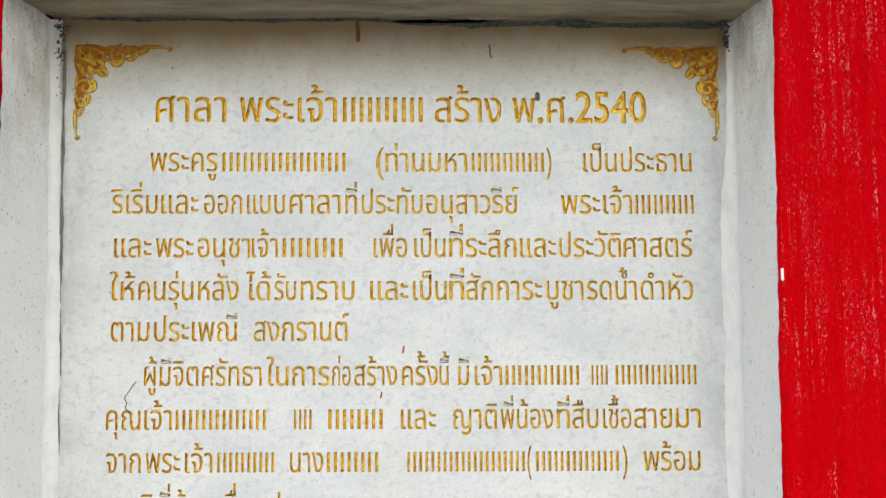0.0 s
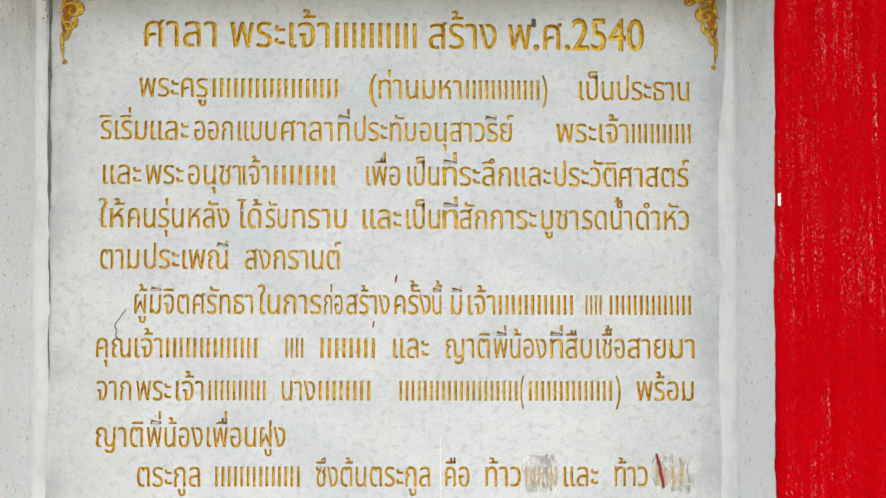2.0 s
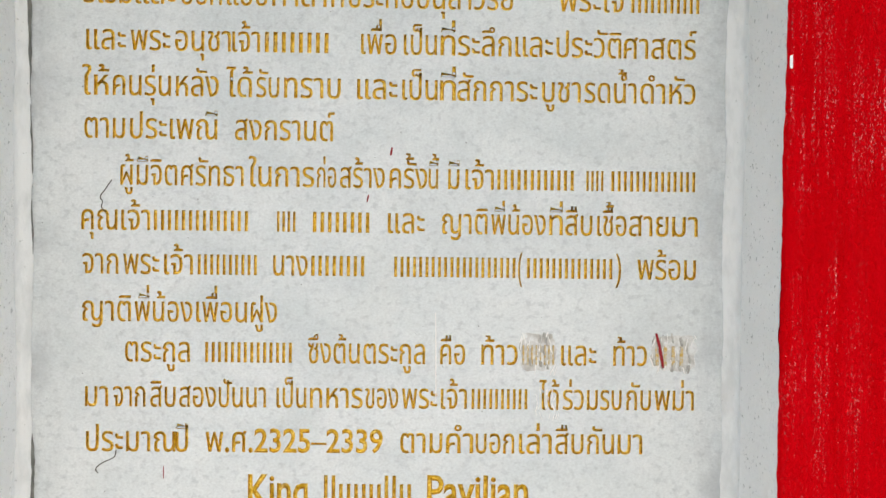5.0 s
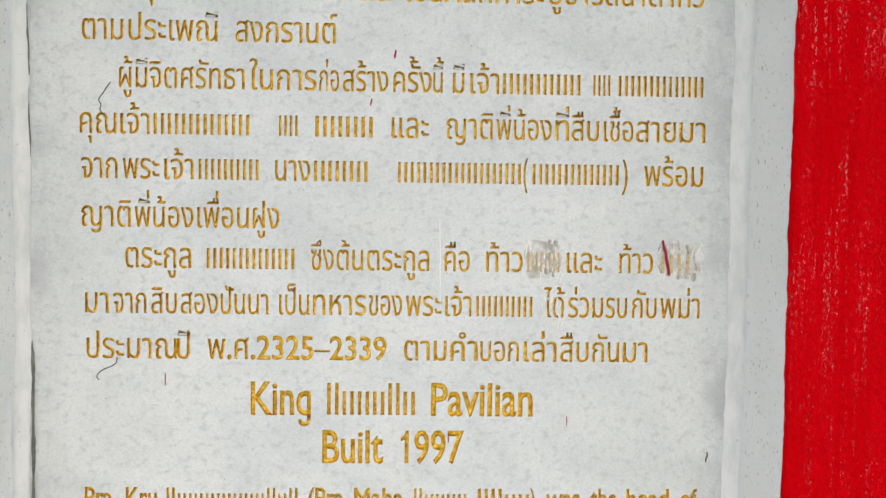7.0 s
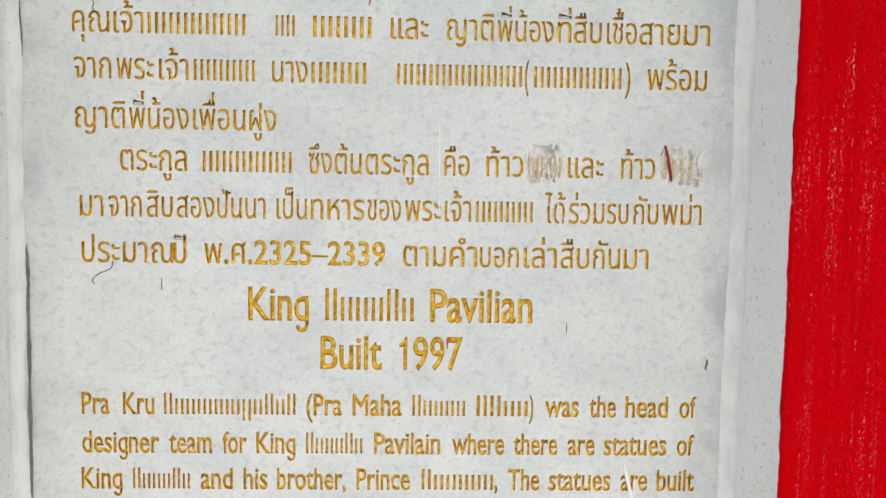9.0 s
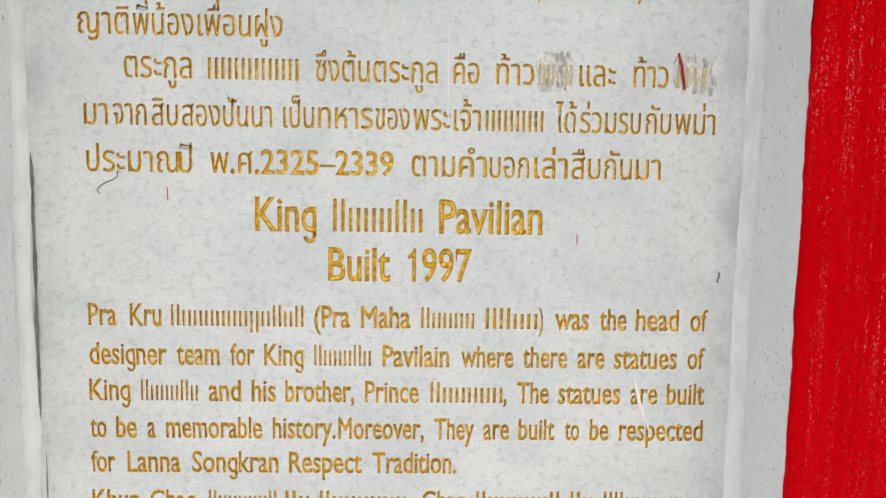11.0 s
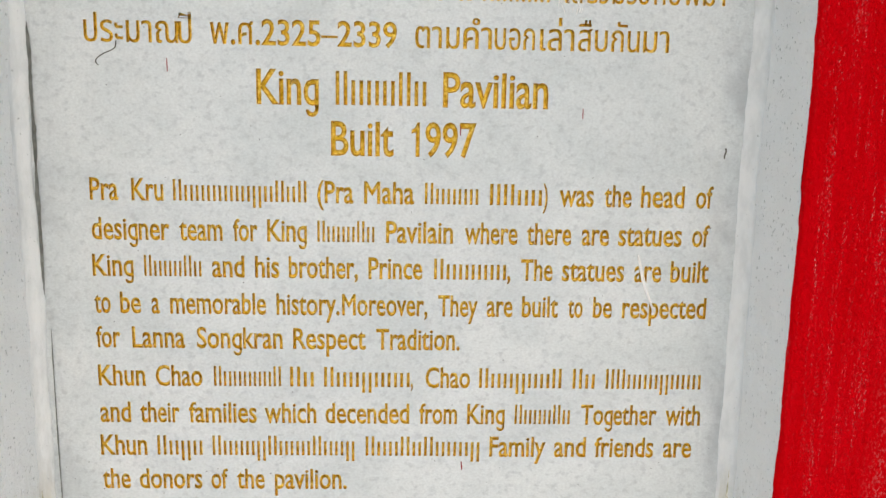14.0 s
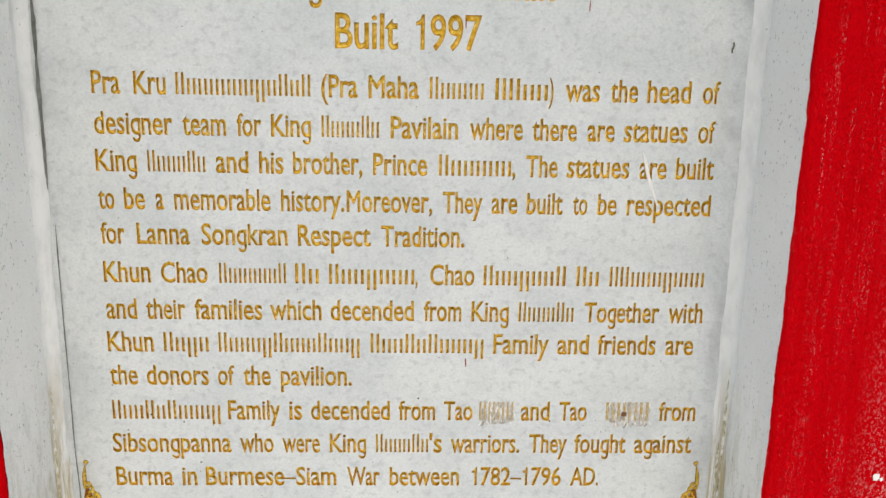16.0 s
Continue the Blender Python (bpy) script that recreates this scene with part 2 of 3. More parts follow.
# ---- builders ----
from mathutils.geometry import delaunay_2d_cdt

FACE = 0.660                      # front of the marble
WALL = 0.557                      # front of the red wall
LEFT, RIGHT = -0.356, 0.268       # sides of the niche
HEAD, SILL = 1.712, 0.548         # top and bottom of the niche
SLAB_L, SLAB_R = -0.343, 0.257    # marble between its joints
SLAB_T, SLAB_B = 1.716, 0.556


def mesh(name, verts, faces, mat, smooth=False):
    me = bpy.data.meshes.new(name)
    me.from_pydata(verts, [], faces)
    me.materials.append(mat)
    if smooth:
        me.polygons.foreach_set("use_smooth", [True] * len(faces))
    me.update()
    return me


def part(name, me, parent, label=""):
    ob = new(name, me)
    ob.parent = parent
    return tagged(ob, label)


def wob(z, seed, slow=0.0015, fine=0.0009):
    return (slow * noise.noise((seed, z * 16, 0.3)) + fine * noise.noise((seed, z * 75, 5.1))
            + 0.6 * fine * noise.noise((seed, z * 210, 9.7)))


def sheet(rows, cols, place):
    """A grid of rows x cols points, from place(i, j)."""
    verts = [place(i, j) for i in range(rows) for j in range(cols)]
    faces = [(i * cols + j, i * cols + j + 1, (i + 1) * cols + j + 1, (i + 1) * cols + j)
             for i in range(rows - 1) for j in range(cols - 1)]
    return verts, faces


def join(*pieces):
    verts, faces = [], []
    for v, f in pieces:
        n = len(verts)
        verts += v
        faces += [tuple(k + n for k in q) for q in f]
    return verts, faces


# ---- wall, niche and ground ----
ZS = [SILL + (HEAD - SILL) * i / 300 for i in range(301)]


def jamb_x(side, z):
    """The front arris of a niche side: wavy, painted by hand."""
    if side < 0:
        return LEFT - 0.003 * max(0.0, (z - 1.2) / 0.5) + wob(z, 3.0)
    return RIGHT + 0.004 * max(0.0, (z - 1.4) / 0.3) + wob(z, 7.0)


def head_z(x):
    return HEAD - 0.010 + wob(x, 11.0, 0.0016, 0.0008)


def sill_z(x):
    return SILL + wob(x, 13.0)


OUT = (0.0, 0.0014, 0.0035, 0.007, 0.02, 0.06, 0.15, 0.35, 0.8)
BACK = (0.0034, 0.0011, 0.0002, 0, 0, 0, 0, 0, 0)


def red_side(side):
    return sheet(len(ZS), len(OUT), lambda i, j: (
        jamb_x(side, ZS[i]) + side * OUT[j],
        WALL + BACK[j] + (0.0007 * noise.noise((side * 5, ZS[i] * 40, OUT[j] * 40)) if j > 1 else 0), ZS[i]))


def red_band(z_of, sign, extent):
    xs = [LEFT - 0.8 + (RIGHT - LEFT + 1.6) * i / 400 for i in range(401)]
    steps = (0.0, 0.0014, 0.0035, 0.007, 0.02, 0.1, extent)
    back = (0.0034, 0.0011, 0.0002, 0, 0, 0, 0)

    def at(i, j):
        x = xs[i]
        edge = z_of(x) if LEFT - 0.002 < x < RIGHT + 0.004 else (HEAD if sign > 0 else SILL)
        inside = LEFT - 0.002 < x < RIGHT + 0.004
        return (x, WALL + (back[j] if inside else 0), edge + sign * steps[j])
    return sheet(len(xs), len(steps), at)


def block(x0, x1, y0, y1, z0, z1):
    v = [(x, y, z) for x in (x0, x1) for y in (y0, y1) for z in (z0, z1)]
    return v, [(0, 1, 3, 2), (4, 6, 7, 5), (0, 4, 5, 1), (2, 3, 7, 6), (0, 2, 6, 4), (1, 5, 7, 3)]


wall = new("wall_front", mesh("wall_front", *join(
    red_side(-1), red_side(1), red_band(head_z, 1, 0.9), red_band(sill_z, -1, SILL),
    block(LEFT - 0.8, RIGHT + 0.8, 0.72, 0.82, 0.0, HEAD + 0.9),
    block(LEFT - 0.82, LEFT - 0.8, WALL, 0.82, 0.0, HEAD + 0.9),
    block(RIGHT + 0.8, RIGHT + 0.82, WALL, 0.82, 0.0, HEAD + 0.9),
    block(LEFT - 0.83, RIGHT + 0.83, WALL - 0.01, 0.83, HEAD + 0.904, HEAD + 0.96)), RED, True))
tagged(wall, "glossy red painted masonry wall with brush marks", "wall", kind="structure")

DEEP = [WALL + 0.0034, WALL + 0.0042, WALL + 0.007, 0.58, 0.60, 0.62, 0.64, 0.65, 0.672]


def reveal(side):
    def at(i, j):
        z, d = ZS[i], j / (len(DEEP) - 1)
        x = jamb_x(side, z) * (1 - d) + (LEFT - 0.005 * max(0.0, (z - 1.35) / 0.35) if side < 0 else RIGHT + 0.004) * d
        x += 0.0016 * noise.noise((side * 9, z * 9, DEEP[j] * 30)) + 0.0005 * noise.noise((side * 4, z * 60, DEEP[j] * 90))
        return (x, DEEP[j], z)
    return sheet(len(ZS), len(DEEP), at)


XS = [LEFT - 0.004 + (RIGHT - LEFT + 0.010) * i / 200 for i in range(201)]


def soffit(z_of, sign):
    def at(i, j):
        x, d = XS[i], j / (len(DEEP) - 1)
        z = z_of(x) + sign * 0.014 * d + 0.0014 * noise.noise((x * 14, DEEP[j] * 40, sign))
        return (x, DEEP[j], z)
    return sheet(len(XS), len(DEEP), at)


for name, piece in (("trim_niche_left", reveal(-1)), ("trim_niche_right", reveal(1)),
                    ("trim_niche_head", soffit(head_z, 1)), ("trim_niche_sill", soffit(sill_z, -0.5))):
    tagged(new(name, mesh(name, *piece, DAMP_SHADE if name.endswith("head") else WHITE, True)), "damp stained plaster head of the wall niche, cracked, darkened for its shade" if name.endswith("head") else "white painted plaster side of the wall niche, lumpy and pitted", "niche trim", kind="structure")

# unseen eave, added to keep high sky light off the upper wall
eave = new("ceiling_added_shade", mesh("ceiling_added_shade", *block(LEFT - 0.85, RIGHT + 0.85, WALL - 1.4, 0.9, HEAD + 0.97, HEAD + 1.07), WHITE))
tagged(eave, "plain white unseen eave, added to shade the upper wall", "eave", kind="structure")

ground = new("ground", mesh("ground", *sheet(2, 2, lambda i, j: (-400 + 800 * i, -400 + 800 * j, 0)), PAVING))
tagged(ground, "grey concrete paving in front of the wall", "ground", kind="structure")


# mortar joint round the slab: a painted fillet with ragged edges
def joint_side(side):
    seed = 20 + side
    edge = SLAB_L if side < 0 else SLAB_R
    rise = 0.0020 if side < 0 else 0.0014

    def at(i, j):
        z = ZS[i]
        side_x = LEFT - 0.0005 - 0.005 * max(0.0, (z - 1.35) / 0.35) if side < 0 else RIGHT + 0.0035
        inner = edge + wob(z, seed, 0.0024, 0.0009)
        if side < 0:
            inner -= 0.009 * min(1.0, max(0.0, (z - 1.38) / 0.25)) + 0.0035 * max(0.0, 1 - abs(z - 1.04) / 0.12)
        else:
            inner += 0.009 * min(1.0, max(0.0, (z - 1.52) / 0.12))
        lip = inner * 0.95 + side_x * 0.05
        mid = inner * 0.45 + side_x * 0.55
        k = noise.noise((seed, z * 30, 2.2)) * 0.0012
        return ((inner, FACE - 0.0002, z), (lip, FACE - rise + k, z), (mid + k, FACE - rise - 0.0006 + k, z),
                (side_x * 0.88 + mid * 0.12, FACE - rise - 0.0016 + k, z), (side_x - side * 0.0004, FACE - rise - 0.0050 + k, z), (side_x + side * 0.003, FACE - 0.020, z))[j]
    return sheet(len(ZS), 6, at)


def joint_head():
    def at(i, j):
        x = XS[i]
        low = SLAB_T - 0.001 + wob(x, 31.0, 0.0022, 0.0012)
        return ((x, FACE - 0.0002, low), (x, FACE - 0.006, low + 0.0006), (x, FACE - 0.013 + wob(x, 33, 0.003), low + 0.002),
                (x, FACE - 0.018, low + 0.0075))[j]
    return sheet(len(XS), 4, at)


# the head joint takes the head's paint, stained and darkened for shade
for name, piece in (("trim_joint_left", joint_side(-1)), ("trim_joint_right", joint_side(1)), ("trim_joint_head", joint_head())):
    tagged(new(name, mesh(name, *piece, DAMP_SHADE if name.endswith("head") else JOINT, True)), "ragged white painted mortar joint round the marble slab", "joint", kind="structure")


def ragged_strip(points, width, seed, y, axis):
    """A bare mortar gap: a strip that swells and thins along x or z."""
    n = 90
    verts = []
    for i in range(n):
        f = i / (n - 1)
        (a, c), (b, d) = points
        u, w = a + (b - a) * f, c + (d - c) * f
        key = u if axis == "x" else w
        half = width * (0.5 + 0.6 * noise.noise((seed, key * 28, 0.7))) * min(1, 12 * f, 12 * (1 - f)) * 0.5 + 0.0002
        o = 0.0016 * noise.noise((seed, key * 14, 4.4))
        for s in (-1, 1):
            h = half * (1 + 0.5 * noise.noise((seed + s, key * 130, 1.2)))
            verts.append((u + o + s * h, y, w) if axis == "z" else (u, y, w + o + s * h))
    return verts, [(2 * i, 2 * i + 1, 2 * i + 3, 2 * i + 2) for i in range(n - 1)]


for points, width, seed, mat, axis in (
        (((-0.3490, 1.700), (-0.3435, 1.300)), 0.0056, 1, MORTAR, "z"), (((-0.3430, 1.160), (-0.3410, 0.930)), 0.0062, 2, MORTAR, "z"),
        (((-0.3385, 0.900), (-0.3365, 0.600)), 0.0010, 3, MORTAR, "z"),
        (((-0.345, 1.7130), (0.06, 1.7125)), 0.0075, 5, MOULD, "x"), (((-0.05, 1.7110), (0.266, 1.7090)), 0.0115, 6, MOULD, "x")):
    tagged(new("mortar_gap", mesh("mortar_gap", *ragged_strip(points, width, seed, FACE - 0.0009, axis), mat)),
           "dark grey open mortar gap beside the marble slab", "mortar gap", kind="structure")


for points, width, seed in ((((-0.3525, 0.752), (-0.3515, 0.565)), 0.0042, 8), (((0.2660, 0.775), (0.2665, 0.565)), 0.0034, 9), (((0.2615, 0.700), (0.2620, 0.560)), 0.0030, 10)):
    tagged(new("dirt_streak", mesh("dirt_streak", *ragged_strip(points, width, seed, FACE - 0.0066, "z"), DIRT)),
           "olive brown dirt in the cracked paint beside the marble slab", "dirt streak", kind="structure")


# ---- the marble tablet ----
plaque = new("marble_plaque")
plaque.location = (0, 0, 0)
tagged(plaque, "white marble tablet with gilded engraved text in a wall niche", "plaque")

CUT, BEVEL = 0.0033, 0.020
HIGH = "\u0e34\u0e35\u0e36\u0e37\u0e31\u0e33\u0e47"           # vowels above
TONE = "\u0e48\u0e49\u0e4a\u0e4b\u0e4c"
glyphs = {}


def text_mesh(body, **settings):
    cu = bpy.data.curves.new("lettering", "FONT")
    cu.body, cu.resolution_u = body, 3
    for key, value in settings.items():
        if key == "bevel":
            cu.bevel_depth, cu.bevel_resolution = value[0], 0
            cu.offset = value[1] - value[0]
    ob = new("lettering", cu)
    me = bpy.data.meshes.new_from_object(ob.evaluated_get(bpy.context.evaluated_depsgraph_get()))
    bpy.data.objects.remove(ob)
    bpy.data.curves.remove(cu)
    return me


def drawn(outline, shift):
    """A letter from its own outline, bevelled like the font's letters."""
    cu = bpy.data.curves.new("lettering", "CURVE")
    cu.dimensions, cu.fill_mode = "2D", "BOTH"
    cu.bevel_depth, cu.bevel_resolution, cu.offset = BEVEL, 0, shift - BEVEL
    sp = cu.splines.new("POLY")
    sp.points.add(len(outline) - 1)
    for k, (x, y) in zip(sp.points, outline):
        k.co = (x, y, 0, 1)
    sp.use_cyclic_u = True
    ob = new("lettering", cu)
    me = bpy.data.meshes.new_from_object(ob.evaluated_get(bpy.context.evaluated_depsgraph_get()))
    bpy.data.objects.remove(ob)
    bpy.data.curves.remove(cu)
    return me


ONE = [(0.30, 0.0), (0.30, 0.682), (0.235, 0.682), (0.20, 0.60), (0.14, 0.555), (0.08, 0.54), (0.08, 0.48), (0.205, 0.50), (0.205, 0.0)]
HOOK = [(0.425, -0.02), (0.425, -0.06), (0.40, -0.15), (0.34, -0.205), (0.24, -0.225), (0.14, -0.205), (0.085, -0.16), (0.065, -0.11),
        (0.145, -0.105), (0.17, -0.14), (0.24, -0.16), (0.30, -0.145), (0.335, -0.10), (0.340, -0.02)]


def half_cut(me):
    """The front half of a bevelled letter, read as a cut."""
    keep = [q for q in me.polygons if all(me.vertices[i].co.z > -1e-5 for i in q.vertices)]
    used = sorted({i for q in keep for i in q.vertices})
    at = {k: n for n, k in enumerate(used)}
    verts = [(me.vertices[i].co.x, me.vertices[i].co.y, min(1.0, me.vertices[i].co.z / BEVEL)) for i in used]
    return verts, [tuple(at[i] for i in q.vertices) for q in keep]


def glyph(ch):
    """Half of the bevelled letter, read as a cut: (x, y, depth 0..1), its faces and its advance."""
    if ch not in glyphs:
        one, two = text_mesh(ch), text_mesh(ch + ch)
        right = max(v.co.x for v in two.vertices) - max(v.co.x for v in one.vertices)
        stem, bar = (0.013, 0.003) if ch > "\u0e00" else (0.021, 0.016)
        me, wide = text_mesh(ch, bevel=(BEVEL, bar)), text_mesh(ch, bevel=(BEVEL, stem))
        if ch != "k" and len(me.vertices) == len(wide.vertices):     # upright strokes are cut broader than level ones
            for a, b in zip(me.vertices, wide.vertices):
                a.co.x = b.co.x
        verts, faces = half_cut(me)
        if ch == "1":
            extra = drawn(ONE, 0.012)
            (verts, faces), right = half_cut(extra), 0.46
        if ch == "g":                     # single-storey: the bowl and stem of a q on a hook
            extra = text_mesh("q", bevel=(BEVEL, bar))
            bowl, tail = half_cut(extra), half_cut(drawn(HOOK, 0.010))
            edge = max(v[0] for v in bowl[0]) - max(v[0] for v in tail[0])
            verts, faces = join(([(x, max(y, -0.05), d) for x, y, d in bowl[0]], bowl[1]), ([(x + edge, y, d * 0.97) for x, y, d in tail[0]], tail[1]))
            right = right * 1.08
        glyphs[ch] = verts, faces, right
        for m in (one, two, me, wide):
            bpy.data.meshes.remove(m)
    return glyphs[ch]


def bar_glyph(x0, x1, tall):
    b = min(BEVEL, (x1 - x0) * 0.3)
    v = [(x0, 0, 0), (x1, 0, 0), (x1, tall, 0), (x0, tall, 0),
         (x0 + b, b, 1), (x1 - b, b, 1), (x1 - b, tall - b, 1), (x0 + b, tall - b, 1)]
    return v, [(0, 1, 5, 4), (1, 2, 6, 5), (2, 3, 7, 6), (3, 0, 4, 7), (4, 5, 6, 7)]


BELOW = "\u0e38\u0e39"


def small(y):
    """Raises the small letters' height and leaves their ascenders."""
    return y * 1.10 if y < 0.449 else 0.494 + (y - 0.449) * 0.807


def lay(text):
    """The letters of a word side by side, Thai marks stacked on the letter that bears them."""
    letters, x, above = [], 0.0, False
    for ch, after in zip(text, text[1:] + " "):
        verts, faces, adv = glyph(ch)
        lift = 0.15 if ch in TONE and (above or after == "\u0e33") else 0.0
        if ch == "\u0e4c" and not above:
            lift = 0.04
        piece = [(a + x, (small(b) if ch.islower() else b) + lift, c) for a, b, c in verts], faces
        if letters and (ch in TONE or ch in BELOW or ch in HIGH and ch != "\u0e33"):
            letters[-1] = join(letters[-1], piece)
        else:
            letters.append(piece)
        x += adv
        if ch not in TONE:
            above = ch in HIGH
    return letters


def lay_bars(shape, unit):
    """Two plain upright bars for each letter: H tall, x low, p low with a tail."""
    pieces = []
    for k, kind in enumerate(shape):
        foot, top = (-0.2 if kind == "p" else 0.0), (unit if kind == "H" else unit * 0.73)
        for a, b in ((0.03, 0.165), (0.315, 0.45)):
            v, f = bar_glyph(k * 0.56 + a, k * 0.56 + b, top - foot)
            pieces.append(([(x, y + foot, d) for x, y, d in v], f))
    return pieces


def inscription(base, top, bottom, tall, words):
    """One line: base, upper and lower limit, letter height, then word@left:right in millimetres. #n or #Hxp: plain bars; ~n: worn ones."""
    items = []
    for item in words.split(" "):
        word, span = item.rsplit("@", 1)
        items.append((word, *(float(k) / 1000 for k in span.split(":"))))
    ends = [SLAB_L - 0.014] + [(a[2] + b[1]) / 2 for a, b in zip(items, items[1:])] + [SLAB_R + 0.012]
    thai = base > 1.12
    unit = 0.558 if thai else 0.682
    for k, (word, x0, x1) in enumerate(items):
        mat, deep, bars = GOLD, CUT, word[0] in "#~"
        if word[0] == "~":
            mat, deep = WORN, -0.0010
        letters = lay_bars("H" * int(word[1:]) if word[1:].isdigit() else word[1:], unit) if bars else lay(word)
        verts, faces = join(*letters)
        lo, hi = min(v[0] for v in verts), max(v[0] for v in verts)
        sx, sz = (x1 - x0) / (hi - lo), tall / unit
        if word[0].isdigit() and thai:
            sz = tall * 1.15 / 0.69
        if tall > 0.02:
            deep *= 1.25

        def put(v):
            return (v[0] - lo) * sx + x0, min(top - 0.0003, max(bottom + 0.0003, base + v[1] * sz))
        single = not bars and (base > 1.55 or 0.93 < base < 1.12)
        for lv, lf in letters if single else [(verts, faces)]:
            name = "engraved_letter" if single else "engraved_bar" if bars else "engraved_word"
            ob = part(name, mesh(name, [(x, FACE + v[2] * deep, z) for (x, z), v in zip(map(put, lv), lv)], lf, mat),
                      plaque, "worn scratched lettering" if mat is WORN else "")
            if not single:
                tagged(ob, kind="stuff")
        if mat is WORN:
            face_tile(ends[k], ends[k + 1], bottom, top)
        else:
            face_tile(ends[k], ends[k + 1], bottom, top, [put(v) for v in verts], faces)


def face_tile(x0, x1, z0, z1, flat=(), faces=()):
    """A piece of the slab's face with the letters of one word cut out of it."""
    pts = [Vector(k) for k in ((x0, z0), (x1, z0), (x1, z1), (x0, z1))] + [Vector(k) for k in flat]
    seen = {}
    for q in faces:
        for i in range(len(q)):
            key = tuple(sorted((q[i - 1], q[i])))
            seen[key] = seen.get(key, 0) + 1
    edges = [(0, 1), (1, 2), (2, 3), (3, 0)] + [(a + 4, b + 4) for (a, b), n in seen.items() if n == 1]
    v, _, f, _, _, _ = delaunay_2d_cdt(pts, edges, [], 0, 1e-7, False)
    n = len(face_verts)
    face_verts.extend((a.x, FACE, a.y) for a in v)
    if faces:
        co = np.array(flat)
        tri = np.array([(q[0], q[i], q[i + 1]) for q in faces for i in range(1, len(q) - 1)])
        pa, pb, pc = co[tri[:, 0]], co[tri[:, 1]], co[tri[:, 2]]
        mid = np.array([[sum(v[i].x for i in q) / len(q), sum(v[i].y for i in q) / len(q)] for q in f])

        def turn(a, b):
            d = b - a
            return d[None, :, 0] * (mid[:, None, 1] - a[None, :, 1]) - d[None, :, 1] * (mid[:, None, 0] - a[None, :, 0])
        s1, s2, s3 = turn(pa, pb), turn(pb, pc), turn(pc, pa)
        hole = (((s1 >= 0) & (s2 >= 0) & (s3 >= 0)) | ((s1 <= 0) & (s2 <= 0) & (s3 <= 0))).any(axis=1)
        f = [q for q, h in zip(f, hole) if not h]
    face_polys.extend(tuple(i + n for i in q) for q in f)


face_verts, face_polys = [], []
inscription(1.617, 1.6630, 1.6078, 0.0235, "ศาลา@-264:-199 พระเจ้า@-187:-97 #5@-92:-18 สร้าง@-7:55 พ.ศ.2540@65:190")
inscription(1.571, 1.6078, 1.5618, 0.0176, "พระครู@-268:-206 #9@-202:-89 (ท่านมหา@-61:23 #6@27:94 )@96:101 เป็นประธาน@130:231")
inscription(1.532, 1.5618, 1.5228, 0.0176, "ริเริ่ม@-303:-260 และ@-257:-223 ออก@-218:-183 แบบ@-179:-144 ศาลา@-140:-93 ที่@-89:-78 ประทับ@-74:-18 อนุสาวรีย์@-15:70 พระเจ้า@109:175 #5@178:232")
inscription(1.492, 1.5228, 1.4828, 0.0176, "และ@-299:-265 พระ@-261:-227 อนุชา@-223:-175 เจ้า@-174:-150 #4@-146:-91 เพื่อ@-63:-32 เป็น@-26:3 ที่@6:19 ระลึก@21:68 และ@71:104 ประวัติ@107:164 ศาสตร์@166:230")
inscription(1.453, 1.4828, 1.4438, 0.0176, "ให้@-302:-279 คนรุ่น@-276:-226 หลัง@-222:-185 ได้@-179:-156 รับ@-153:-133 ทราบ@-129:-80 และ@-66:-31 เป็น@-27:4 ที่@6:20 สักการะ@21:91 บูชา@95:129 รดน้ำ@132:178 ดำหัว@181:230")
inscription(1.416, 1.4438, 1.4068, 0.0176, "ตาม@-300:-265 ประเพณี@-261:-186 สงกรานต์@-171:-85")
inscription(1.376, 1.4068, 1.3668, 0.0176, "ผู้มีจิต@-269:-220 ศรัทธา@-217:-163 ใน@-159:-139 การ@-136:-102 ก่อ@-100:-83 สร้าง@-80:-41 ครั้ง@-37:-4 นี้@-3:6 มี@14:24 เจ้า@29:54 #6@57:124 #2@135:150 #7@157:231")
inscription(1.337, 1.3668, 1.3278, 0.0176, "คุณ@-302:-271 เจ้า@-268:-243 #7@-240:-159 #2@-134:-118 #4@-103:-54 และ@-38:-6 ญาติ@9:49 พี่@52:65 น้อง@67:100 ที่@103:115 สืบ@117:141 เชื้อ@145:171 สาย@173:208 มา@211:234")
inscription(1.299, 1.3278, 1.2898, 0.0176, "จาก@-301:-270 พระ@-266:-235 เจ้า@-231:-206 #5@-202:-151 นาง@-137:-107 #4@-104:-58 #10@-32:74 (@76:80 #7@84:159 )@162:167 พร้อม@181:233")
inscription(1.258, 1.2898, 1.2488, 0.0176, "ญาติ@-301:-259 พี่น้อง@-256:-206 เพื่อน@-203:-159 ฝูง@-156:-133")
inscription(1.223, 1.2488, 1.2138, 0.0176, "ตระกูล@-264:-208 #7@-195:-120 ซึ่ง@-106:-86 ต้น@-84:-61 ตระกูล@-58:-4 คือ@9:31 ท้าว@45:77 ~4@81:109 และ@115:146 ท้าว@161:191 ~2@198:223")
inscription(1.184, 1.2138, 1.1748, 0.0176, "มา@-298:-278 จาก@-274:-246 สิบ@-242:-220 สอง@-217:-185 ปันนา@-183:-142 เป็น@-133:-107 ทหาร@-104:-58 ของ@-56:-27 พระ@-24:7 เจ้า@10:33 #5@37:86 ได้@96:114 ร่วม@117:148 รบ@150:169 กับ@173:195 พม่า@198:233")
